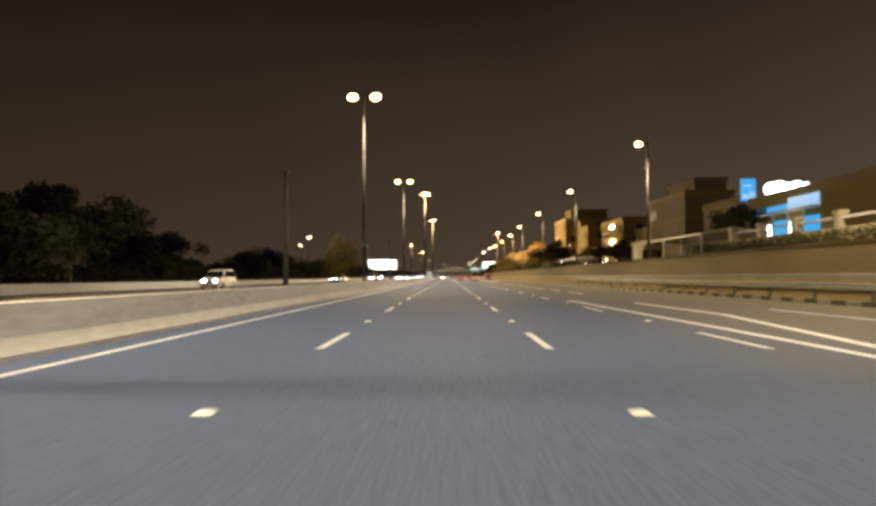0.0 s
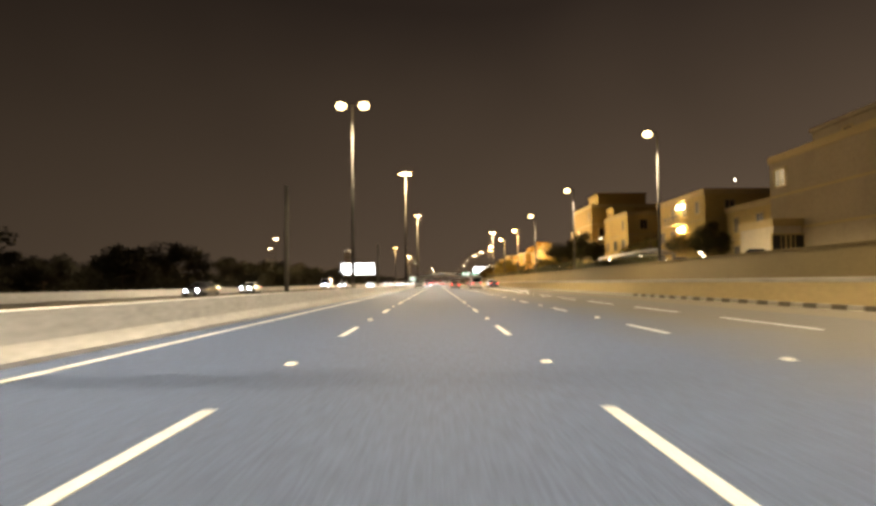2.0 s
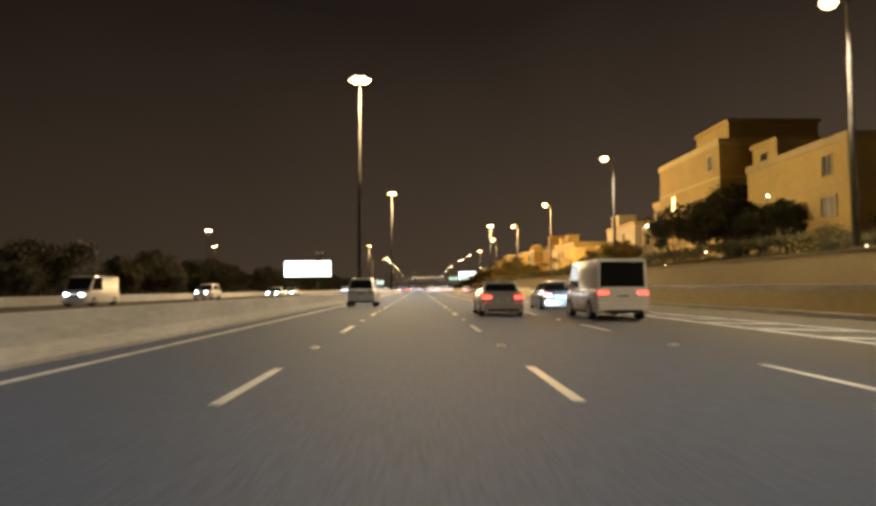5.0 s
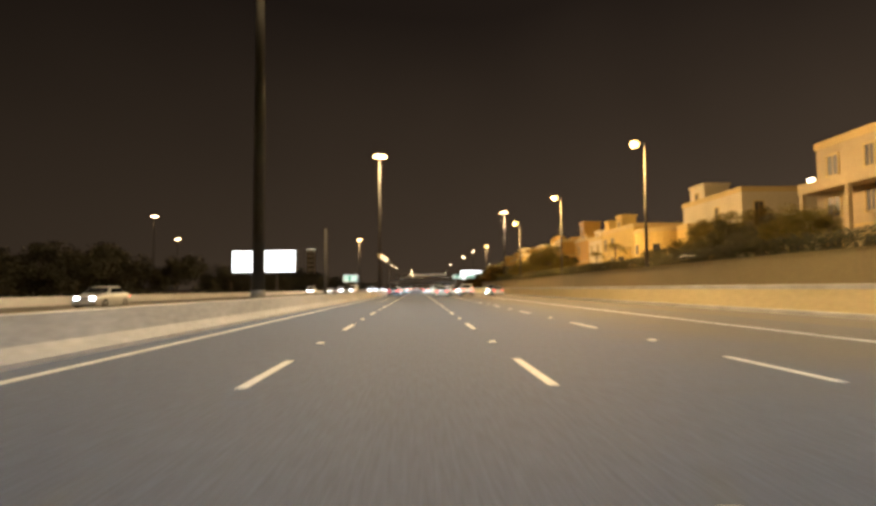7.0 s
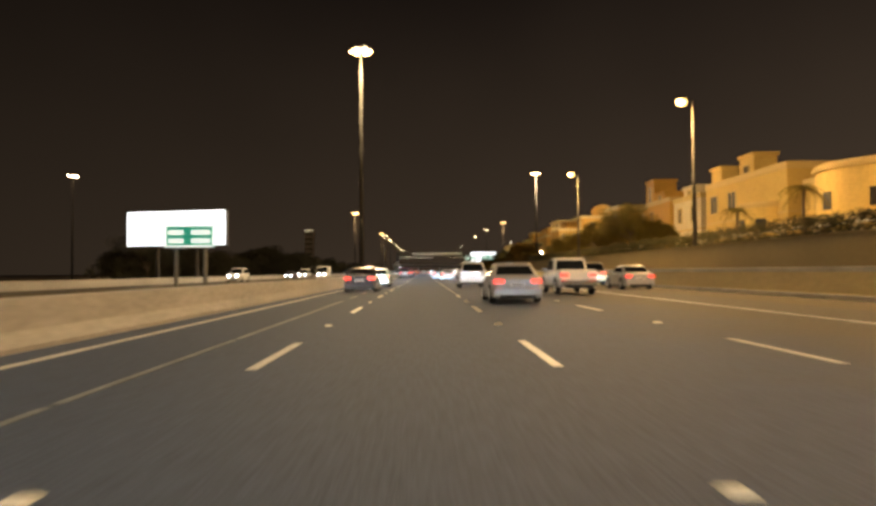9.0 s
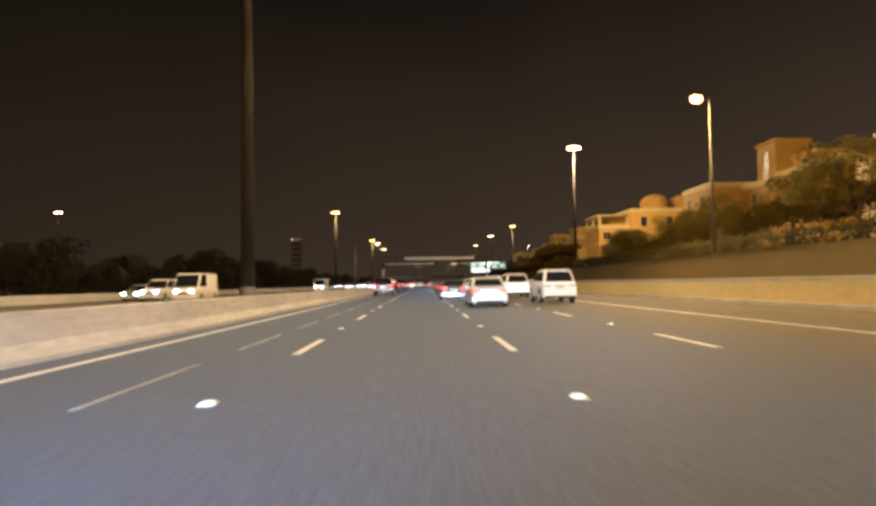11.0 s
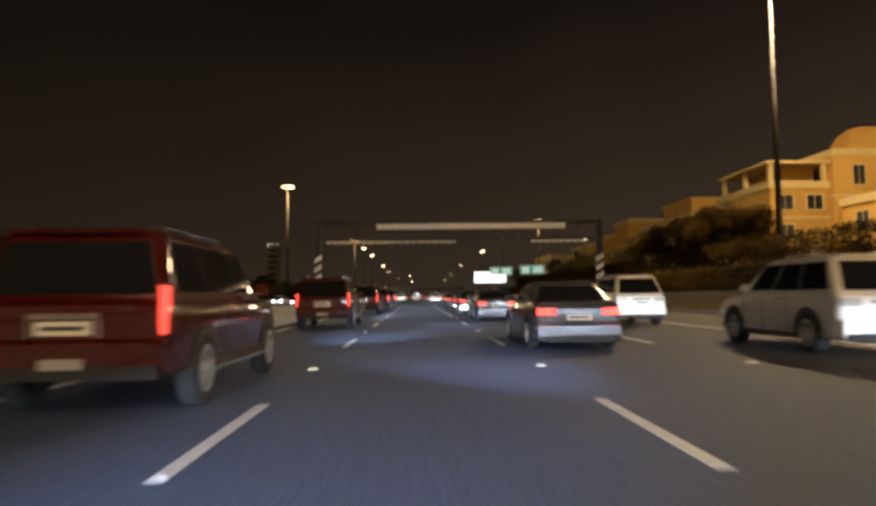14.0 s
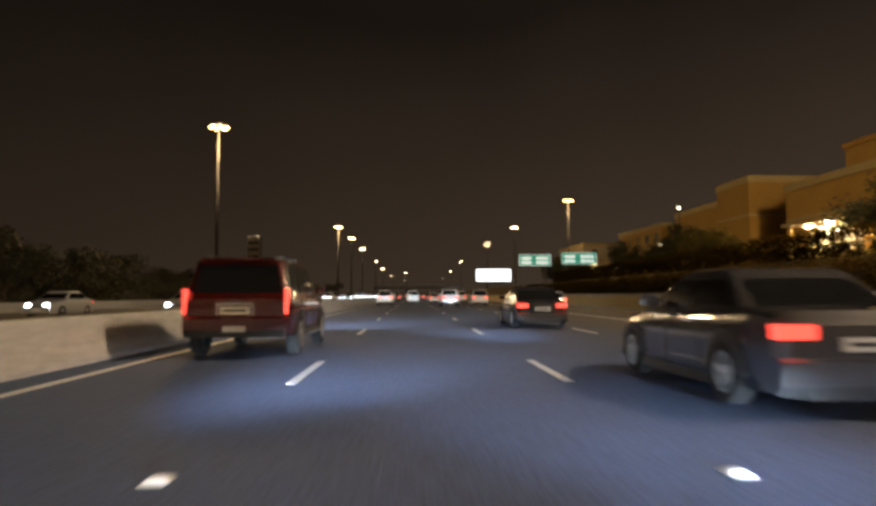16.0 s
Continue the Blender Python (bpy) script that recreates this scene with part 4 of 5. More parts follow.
def villa(x0, x1, y0, y1, height, wall, label, storeys=3, lit=0.15, seed=1, tower=None, balcony=None, bay=None, windows=0.85, ends=0.75, terrace=False, group="villas behind the motorway wall"):
    """A flat-roofed block on the terrace; its road side faces -x, its near end faces -y."""
    r = random.Random(seed)
    g = 2.6
    e = thing("villa", SITE.copy(), label, "building", group)
    bm = bmesh.new()
    box(bm, x0, x1, y0, y1, g, g + height)
    part("wall", bm, wall, e)
    bm = bmesh.new()
    t = g + height
    for a in ((x0 - 0.15, x1 + 0.15, y0 - 0.15, y0 + 0.2), (x0 - 0.15, x1 + 0.15, y1 - 0.2, y1 + 0.15), (x0 - 0.15, x0 + 0.2, y0 + 0.2, y1 - 0.2), (x1 - 0.2, x1 + 0.15, y0 + 0.2, y1 - 0.2)):
        box(bm, *a, t, t + 0.7)
    part("parapet", bm, VILLA_TRIM, e)
    bm = bmesh.new()
    box(bm, x0 + 0.2, x1 - 0.2, y0 + 0.2, y1 - 0.2, t, t + 0.1)
    part("roof", bm, ROOF_GREY, e)
    bm = bmesh.new()
    sh = height / storeys
    for k in range(1, storeys):
        box(bm, x0 - 0.08, x1 + 0.08, y0 - 0.08, y1 + 0.08, g + sh * k - 0.1, g + sh * k + 0.12)
    part("string_course", bm, VILLA_TRIM, e)
    if tower:
        tx0, tx1, ty0, ty1, th = tower
        bm = bmesh.new()
        box(bm, tx0, tx1, ty0, ty1, t + 0.1, g + th)
        box(bm, tx0 - 0.2, tx1 + 0.2, ty0 - 0.2, ty1 + 0.2, g + th, g + th + 0.4)
        part("roof_tower", bm, wall, e)
        window(e, ("x", tx0), (ty0 + ty1) / 2, t + 0.8, 1.2, max(0.8, g + th - t - 1.8), r.random() < lit)
    n = max(2, int((y1 - y0) / 4.2))
    for k in range(storeys):
        for j in range(n):
            if r.random() < windows and not (bay and abs(y0 + (j + 0.5) * (y1 - y0) / n - bay[0]) < bay[1] + 1.2):
                window(e, ("x", x0), y0 + (j + 0.5) * (y1 - y0) / n, g + sh * k + sh * 0.28, r.choice((1.2, 1.6, 2.0)), sh * 0.48, r.random() < lit)
        m = max(2, int((x1 - x0) / 4.5))
        for j in range(m):
            if r.random() < ends:
                window(e, ("y", y0), x0 + (j + 0.5) * (x1 - x0) / m, g + sh * k + sh * 0.28, r.choice((1.2, 1.6)), sh * 0.48, r.random() < lit)
    if bay:
        by, br, bh = bay
        arc = [(x0 - br * 0.8 * math.sin(a), by - br * math.cos(a)) for a in [k / 14 * math.pi for k in range(15)]]
        bm = bmesh.new()
        loft(bm, [[(px, py, z) for px, py in arc] for z in (g, g + bh)])
        part("round_bay", bm, wall, e, "rounded rendered bay")
        bm = bmesh.new()
        loft(bm, [[(x0 + (px - x0) * q - 0.002, by + (py - by) * q, z) for px, py in arc] for z, q in ((g + bh, 1.06), (g + bh + 0.35, 1.06), (g + bh + 0.6, 1.0))])
        part("bay_cornice", bm, VILLA_TRIM, e)
        for k in (3, 7, 11):
            a = (k / 14) * math.pi
            c = Vector((x0 - br * 0.8 * math.sin(a), by - br * math.cos(a), g + bh * 0.62))
            n = Vector((-math.sin(a), -math.cos(a) * 0.8, 0)).normalized()
            u = Vector((-n.y, n.x, 0))
            bm = bmesh.new()
            loft(bm, [[c + n * d + u * i * 0.55 + Vector((0, 0, j * 0.75)) for i, j in ((-1, -1), (1, -1), (1, 1), (-1, 1))] for d in (-0.05, 0.05)])
            part("bay_window", bm, VILLA_GLASS, e)
        bm = bmesh.new()
        box(bm, x0 - br * 0.8 - 1.3, x0 - 0.05, by - br - 1.2, by + br + 1.2, g + bh * 0.36, g + bh * 0.42)
        part("canopy_slab", bm, VILLA_TRIM, e)
        for q in (-1, 1):
            bm = bmesh.new()
            tube(bm, (x0 - br * 0.8 - 1.1, by + q * (br + 1.0), g), (x0 - br * 0.8 - 1.1, by + q * (br + 1.0), g + bh * 0.36), 0.2, 0.17, 12)
            part("porch_column", bm, VILLA_TRIM, e)
    if terrace:
        bm = bmesh.new()
        box(bm, x0 - 0.5, x1, y0 - 0.5, y1 + 0.3, t + 2.5, t + 2.75)
        part("terrace_roof", bm, VILLA_TRIM, e, "flat slab over the roof terrace")
        for px, py in ((x0 + 0.2, y0 + 0.2), (x0 + 0.2, (y0 + y1) / 2), (x0 + 0.2, y1 - 0.3), (x1 - 0.4, y0 + 0.2)):
            bm = bmesh.new()
            box(bm, px - 0.22, px + 0.22, py - 0.22, py + 0.22, t + 0.7, t + 2.5)
            part("terrace_pillar", bm, VILLA_TRIM, e)
        bm = bmesh.new()
        box(bm, x0 + 2.6, x1 - 0.3, y0 + 2.2, y1 - 0.5, t + 0.1, t + 2.5)
        part("roof_room", bm, wall, e)
    if balcony:
        for k in range(1, storeys):
            by0, by1 = balcony
            z = g + sh * k
            bm = bmesh.new()
            box(bm, x0 - 1.5, x0 - 0.08, by0, by1, z - 0.16, z)
            b = part("balcony", bm, VILLA_TRIM, e)
            bm = bmesh.new()
            box(bm, x0 - 1.5, x0 - 1.4, by0, by1, z + 0.9, z + 1.0)
            q = by0
            while q < by1:
                box(bm, x0 - 1.47, x0 - 1.43, q, q + 0.05, z, z + 0.9)
                q += 0.35
            part("railing", bm, STEEL_DARK, b)
            bm = bmesh.new()
            box(bm, x0 - 0.25, x0 - 0.1, (by0 + by1) / 2 - 0.9, (by0 + by1) / 2 + 0.9, z + sh * 0.70, z + sh * 0.8)
            part("wall_lamp", bm, BALCONY_LAMP, b, "bright balcony wall lamp")
    return e


villa(34.0, 41, 97, 114, 10.2, VILLA_STONE, "large shaded beige house with a stepped roof", 3, 0.0, 3, tower=(36, 40.6, 98.5, 109.6, 12.5), windows=0.1)
villa(34.0, 40, 79, 90, 7.2, VILLA_PALE, "pale low annex between the shop and the house", 2, 0.0, 43, windows=0.0, ends=0.2)
villa(31.2, 33.8, 108, 114.8, 3.5, VILLA_PALE, "small pale gatehouse beside the large house", 1, 0.0, 41, windows=0.0)
villa(35.5, 47, 116.5, 128.0, 6.6, VILLA, "unlit low house behind dark trees", 2, 0.0, 42, windows=0.3)
villa(33.0, 56, 50, 74, 6.2, VILLA, "low beige shop building with bright blue signs", 1, 0.0, 5, windows=0.0, ends=0.0)
villa(33.5, 46, 129.6, 147.3, 9.3, VILLA, "yellow-lit beige apartment house with lit balconies", 3, 0.0, 6, balcony=(134.5, 140.5), windows=0.6)
villa(34.5, 46, 167, 183.6, 10.4, VILLA, "beige villa with a small roof tower", 3, 0.0, 7, tower=(35, 39, 178.5, 183.4, 12.8), windows=0.5)
tall_villa = villa(32.2, 46, 185, 202.8, 13.8, VILLA_TAN, "tall orange-lit villa with one lit upper window", 4, 0.0, 10, windows=0.3, tower=(34, 44, 186.5, 195, 16.6))
window(tall_villa, ("x", 32.2), 198.0, 10.7, 1.2, 1.8, True)
pale_villa = villa(39.0, 56, 209, 224.5, 11.7, VILLA_STONE, "pale villa with large windows and a deep balcony", 3, 0.0, 9, windows=1.0)
bm = bmesh.new()
box(bm, 36.9, 38.85, 209.5, 224.3, 9.9, 10.15)
box(bm, 36.9, 37.05, 209.5, 224.3, 10.15, 10.9)
deck = part("balcony", bm, VILLA_STONE, pale_villa)
for y in (210.0, 217.0, 223.9):
    bm = bmesh.new()
    box(bm, 36.95, 37.35, y - 0.2, y + 0.2, 2.6, 9.9)
    part("balcony_pillar", bm, VILLA_STONE, pale_villa)
bm = bmesh.new()
box(bm, 37.06, 37.2, 222.0, 222.9, 10.95, 11.25)
part("balcony_lamp", bm, SMALL_LAMP, pale_villa, "bright lamp on the balcony")
villa(44.0, 58, 250, 270, 11.4, VILLA_PALE, "cream villa with a shaded side wall", 2, 0.0, 20, tower=(45, 49, 264, 269.5, 14.4), windows=0.5)
villa(38.0, 43.9, 253.5, 273.5, 6.7, VILLA, "low cream villa wing with a rounded front", 2, 0.0, 21, bay=(263, 5.2, 6.8), windows=0.6)
twin = villa(37.6, 50, 276, 296, 9.0, VILLA, "yellow-lit villa with two square roof towers", 2, 0.0, 22, tower=(37.9, 40.6, 283.5, 287, 11.6), bay=(281, 3.0, 5.2), windows=0.7)
bm = bmesh.new()
box(bm, 37.9, 40.2, 292.0, 294.8, 11.7, 14.0)
box(bm, 37.7, 40.4, 291.8, 295.0, 14.0, 14.3)
part("roof_tower", bm, VILLA, twin)
villa(38.5, 51, 300, 310, 8.6, VILLA_PALE, "cream two-storey villa with a stepped roofline", 2, 0.0, 23, tower=(39.5, 43.5, 304, 308.5, 10.5), windows=0.6)
villa(39.0, 52, 313, 324, 9.4, VILLA_AMBER_LIT, "cream two-storey villa with a stepped roofline", 2, 0.0, 24, tower=(40, 44, 318, 322.5, 11.2), windows=0.6)
villa(42.0, 56, 326, 338, 10.0, VILLA_AMBER_LIT, "amber-lit villa with a square roof tower", 3, 0.0, 31, tower=(42.8, 47, 331.2, 335.6, 15.0), windows=0.4)
villa(39.0, 53, 341, 350.2, 10.9, VILLA_AMBER_LIT, "amber-lit villa partly hidden by trees", 3, 0.0, 32, windows=0.4)
villa(36.1, 42.3, 386.8, 397.5, 9.2, VILLA_AMBER_LIT, "amber-lit villa with a covered roof terrace", 3, 0.0, 33, windows=0.25, terrace=True)
domed = villa(42.4, 58, 386, 402, 12.4, VILLA_AMBER_LIT, "tall amber-lit villa with a domed roof", 3, 0.0, 38, tower=(53, 57, 388, 394, 15.4), windows=0.6)
bm = bmesh.new()
loft(bm, [[(49.0 + math.cos(k / 12 * math.tau) * q, 391.0 + math.sin(k / 12 * math.tau) * q, z) for k in range(12)] for z, q in ((15.1, 2.9), (17.0, 2.9), (17.05, 3.1), (17.3, 3.1), (18.3, 2.5), (18.9, 1.6), (19.2, 0.5))])
part("dome", bm, VILLA_AMBER_LIT, domed)
villa(37.5, 50, 366, 377.5, 6.0, VILLA_AMBER_LIT, "low amber-lit villa wing behind palms", 2, 0.0, 39, windows=0.9)
villa(37.0, 54, 409, 428.4, 8.7, VILLA_AMBER_LIT, "long villa wing with a higher block over a lit pavilion", 3, 0.0, 34, tower=(37.4, 46, 409.4, 419.6, 11.2), windows=0.0, ends=0.2)
villa(37.0, 50, 435.7, 443.5, 11.0, VILLA_AMBER_LIT, "square amber-lit villa block behind dark trees", 3, 0.0, 35, windows=0.0, ends=0.0)
villa(37.6, 52, 444.2, 458, 9.4, VILLA_AMBER_LIT, "dim villa beyond the square block", 3, 0.0, 40, windows=0.1, ends=0.0)
villa(40.0, 56, 470, 492, 9.5, VILLA_AMBER_LIT, "distant amber-lit villa beyond the trees", 3, 0.1, 36)
villa(40.0, 56, 520, 545, 10.0, VILLA_PALE, "distant pale villa beyond the trees", 3, 0.1, 37)


def lit_sign(m, w, h, z, face, label, lobes=False):
    e = thing("lit_sign", m, label, "shop sign")
    bm = bmesh.new()
    if lobes:
        for k in range(5):
            tube(bm, (-w / 2 + (k + 0.5) * w / 5, -0.1, z + h * 0.5), (-w / 2 + (k + 0.5) * w / 5, 0.08, z + h * 0.5), h * (0.40 + 0.10 * (k % 2)), h * (0.40 + 0.10 * (k % 2)), 18)
    else:
        box(bm, -w / 2, w / 2, -0.1, 0.08, z, z + h)
    f = part("face", bm, face, e, "brightly lit sign face")
    if not lobes:
        for x0, x1, z0, z1 in ((-0.42, -0.05, 0.08, 0.30), (0.02, 0.42, 0.08, 0.42), (-0.38, 0.2, 0.62, 0.72)):
            bm = bmesh.new()
            box(bm, x0 * w, x1 * w, -0.115, -0.101, z + z0 * h, z + z1 * h)
            part("motif", bm, FASCIA, f, "paler plain patch")
    bm = bmesh.new()
    box(bm, -w / 2, w / 2, 0.085, 0.2, z - 0.05, z + h * 0.6)
    for x in (-w * 0.35, w * 0.35):
        tube(bm, (x, 0.2, 0), (x, 0.2, z + h * 0.5), 0.06, 0.06, 8)
    part("support", bm, STEEL_DARK, e)


lit_sign(SITE @ pose(33.9, 76.4, 2.6), 1.65, 2.5, 7.0, BLUE_GLOW, "tall bright blue lit sign above the shop")
lit_sign(SITE @ pose(35.2, 70.0, 8.9), 4.6, 1.7, 0.35, BOARD_GLOW, "white rounded lit sign on the shop roof", True)


def shopfront():
    e = thing("shopfront", SITE @ pose(32.92, 58.0, 2.6), "bright blue-white lit shopfront under a canopy", "shopfront")
    for k in range(4):
        bm = bmesh.new()
        box(bm, -0.10, -0.02, 2.0 + k * 2.9, 4.5 + k * 2.9, 2.6 if k % 2 else 2.4, 3.7 if k % 2 else 4.0)
        part("pane", bm, SHOP_LIT if k % 2 else BLUE_GLOW, e, "white lit pane" if k % 2 else "blue lit pane")
        bm = bmesh.new()
        box(bm, -0.14, -0.02, 4.52 + k * 2.9, 4.88 + k * 2.9, 0.0, 4.6)
        part("pillar", bm, PALE_STEEL, e)
    bm = bmesh.new()
    box(bm, -0.16, -0.02, 2.0, 7.4, 4.9, 6.0)
    part("fascia", bm, FASCIA, e, "lit pale blue fascia")
    bm = bmesh.new()
    box(bm, -0.16, -0.02, 7.6, 13.6, 4.9, 5.5)
    part("side_fascia", bm, BLUE_GLOW, e, "dimmer blue fascia")
    bm = bmesh.new()
    box(bm, -1.2, -0.17, 1.6, 14.0, 4.62, 4.78)
    part("canopy", bm, PALE_STEEL, e)


shopfront()


def carport(x0, x1, y0, y1, z, label):
    e = thing("carport", SITE @ pose(0, 0, 2.6), label, "carport", "shade canopies on the terrace")
    bm = bmesh.new()
    loft(bm, [[(x0, y, z - 0.16), (x0, y, z), ((x0 + x1) / 2, y, z + 0.5), (x1, y, z), (x1, y, z - 0.16), ((x0 + x1) / 2, y, z + 0.34)] for y in (y0, y1)])
    part("canopy", bm, SHADE_CLOTH, e, "pale taut shade canopy")
    y = y0 + 0.3
    while y < y1:
        bm = bmesh.new()
        tube(bm, (x0 + 0.2, y, 0), (x0 + 0.2, y, z - 0.1), 0.08, 0.07, 8)
        part("post", bm, PALE_STEEL, e)
        y += (y1 - y0 - 0.6) / 4 - 0.001


carport(21.2, 27.0, 57, 77.6, 2.2, "long pale shade canopy over parking bays")
carport(23.6, 28.3, 126, 144, 1.9, "pale shade canopy over parked cars")


def garden_wall(y0, y1, x, label):
    e = thing("garden_wall", SITE @ pose(0, 0, 2.6), label, "wall", "white garden walls on the terrace")
    bm = bmesh.new()
    box(bm, x, x + 0.25, y0, y1, 0.0, 1.4)
    part("panel", bm, VILLA_PALE, e)
    y = y0
    while y <= y1:
        bm = bmesh.new()
        box(bm, x - 0.12, x + 0.37, y - 0.25, y + 0.25, 0.0, 2.2)
        box(bm, x - 0.2, x + 0.45, y - 0.33, y + 0.33, 2.2, 2.4)
        part("pillar", bm, VILLA_PALE, e)
        y += 5.0
    bm = bmesh.new()
    box(bm, x + 0.05, x + 0.2, y0, y1, 1.9, 2.05)
    part("top_rail", bm, PALE_STEEL, e)


garden_wall(30.0, 55.0, 23.0, "white garden wall with square pillars and rail")
garden_wall(251.0, 326.0, 31.5, "cream garden wall with square pillars and rail")
garden_wall(374.0, 404.0, 33.0, "cream garden wall with square pillars and rail")


def terrace_light(x, y, h, label):
    e = thing("garden_lamp", SITE @ pose(x, y, 2.6), label, "garden lamp", "small lamps on the terrace")
    bm = bmesh.new()
    tube(bm, (0, 0, 0), (0, 0, h), 0.06, 0.045, 8)
    part("stem", bm, STEEL_DARK, e)
    bm = bmesh.new()
    bmesh.ops.create_icosphere(bm, subdivisions=2, radius=0.11, matrix=Matrix.Translation((0, 0, h + 0.10)))
    part("globe", bm, SMALL_LAMP, e, "glowing globe", smooth=True)
    return e


first = terrace_light(31.5, 138, 1.2, "small glowing globe lamp on a short stem")
for x, y in ((31, 124), (30.5, 150), (31, 160), (30.0, 193), (30.3, 196), (35, 376), (34, 398), (33, 426), (33, 434), (26.7, 113.9), (22.5, 120), (22.4, 133), (22.3, 166)):
    copy_thing(first, spot(x, y, 2.6))
uplight = terrace_light(29.0, 227.6, 1.6, "low garden uplight in front of the hedge")
for y in (230.6, 232.2, 233.8, 235.9, 237.4, 239.2):
    copy_thing(uplight, spot(29.0, y, 2.6) @ Matrix.Diagonal((0.7, 0.7, 1.1, 1)))
roof_lamp = terrace_light(41.3, 138.4, 2.9, "bright globe lamp on a stem on the roof")
roof_lamp.matrix_basis = SITE @ pose(41.3, 138.4, 12.0)
tall = terrace_light(31.0, 173, 6.5, "slim tall lamp post with a glowing globe")
for x, y, q in ((30, 438, 1.27), (33, 452, 0.8), (34.5, 455, 0.85)):
    copy_thing(tall, spot(x, y, 2.6) @ Matrix.Scale(q, 4))


def pavilion(m):
    e = thing("pavilion", m, "raised garden pavilion with brightly lit white walls", "pavilion")
    bm = bmesh.new()
    box(bm, 0, 5.5, 0, 6.0, 0.0, 2.1)
    part("plinth", bm, VILLA, e)
    bm = bmesh.new()
    box(bm, -0.4, 5.9, -0.4, 6.4, 4.3, 4.55)
    part("roof", bm, VILLA_TRIM, e)
    bm = bmesh.new()
    box(bm, 2.4, 2.6, 0.3, 5.7, 2.1, 4.3)
    part("back_wall", bm, VILLA_PALE, e)
    for x in (0.15, 2.0, 5.35):
        for y in (0.15, 3.0, 5.85):
            bm = bmesh.new()
            tube(bm, (x, y, 2.1), (x, y, 4.3), 0.14, 0.12, 10)
            part("column", bm, VILLA_TRIM, e)
    for x, y in ((0.9, 1.5), (0.9, 4.4), (4.2, 1.5)):
        bm = bmesh.new()
        tube(bm, (x, y, 4.12), (x, y, 4.28), 0.26, 0.26, 14)
        part("ceiling_lamp", bm, PAVILION_LAMP, e, "bright round ceiling lamp")
    return e


pavilion(SITE @ pose(32.0, 413.5, 2.6))


def guardrail(y0, y1):
    e = thing("guardrail", pose(15.6, y0, 0.15), "galvanised steel guardrail on posts along the kerb", "guardrail")
    bm = bmesh.new()
    prof = [(-0.05, 0.72), (-0.09, 0.68), (-0.09, 0.62), (-0.04, 0.575), (-0.09, 0.53), (-0.09, 0.47), (-0.05, 0.43), (-0.03, 0.43), (-0.07, 0.475), (-0.07, 0.525), (-0.02, 0.575), (-0.07, 0.625), (-0.07, 0.675), (-0.03, 0.72)]
    extrude_y(bm, prof, 0, y1 - y0, 12)
    part("rail", bm, RAIL, e, "pale ribbed steel rail")
    y = 1.0
    while y < y1 - y0:
        bm = bmesh.new()
        box(bm, -0.03, 0.06, y, y + 0.12, 0.0, 0.76)
        part("post", bm, STEEL, e)
        y += 4.0
    return e


guardrail(-60.0, 85.0)


# ---- trees, palms and hedges ----
def leaves(bm, centre, radius, count, size, r):
    for _ in range(count):
        d = Vector((r.gauss(0, 1), r.gauss(0, 1), r.gauss(0, 1))).normalized() * radius * (r.random() ** 0.4)
        p = Vector(centre) + Vector((d.x, d.y, d.z * 0.75))
        a = Vector((r.gauss(0, 1), r.gauss(0, 1), r.gauss(0, 0.6))).normalized()
        b = a.orthogonal().normalized()
        s = size * r.uniform(0.6, 1.4)
        v = [bm.verts.new(p + a * s), bm.verts.new(p + b * s * 0.45), bm.verts.new(p - a * s), bm.verts.new(p - b * s * 0.45)]
        bm.faces.new(v)


def tree(height, spread, seed, leaf, label, dens=1.0, size=0.16, low=0.5):
    r = random.Random(seed)
    e = thing("tree", pose(0, 0, 0), label, "tree", "roadside trees")
    bm = bmesh.new()
    top = Vector((r.uniform(-0.3, 0.3), r.uniform(-0.3, 0.3), height * 0.5))
    tube(bm, (0, 0, -0.1), top * 0.6, 0.028 * height, 0.02 * height, 9)
    tube(bm, top * 0.6, top, 0.02 * height, 0.013 * height, 9)
    tips = []
    for k in range(8):
        a = k * 2.4 + r.random()
        rr = spread * r.uniform(0.45, 0.95)
        tip = Vector((math.cos(a) * rr, math.sin(a) * rr, height * r.uniform(low, 0.92)))
        start = top * r.uniform(0.55, 1.0)
        tube(bm, start, tip, 0.011 * height, 0.004 * height, 6)
        tips.append(tip)
    tips.append(Vector((0, 0, height * 0.9)))
    part("trunk", bm, BARK, e)
    bm = bmesh.new()
    for t in tips:
        for _ in range(4):
            c = t + Vector((r.uniform(-1, 1), r.uniform(-1, 1), r.uniform(-0.7, 0.5))) * spread * 0.38
            leaves(bm, c, spread * r.uniform(0.22, 0.42), int(150 * dens), size, r)
    part("crown", bm, leaf, e)
    return e


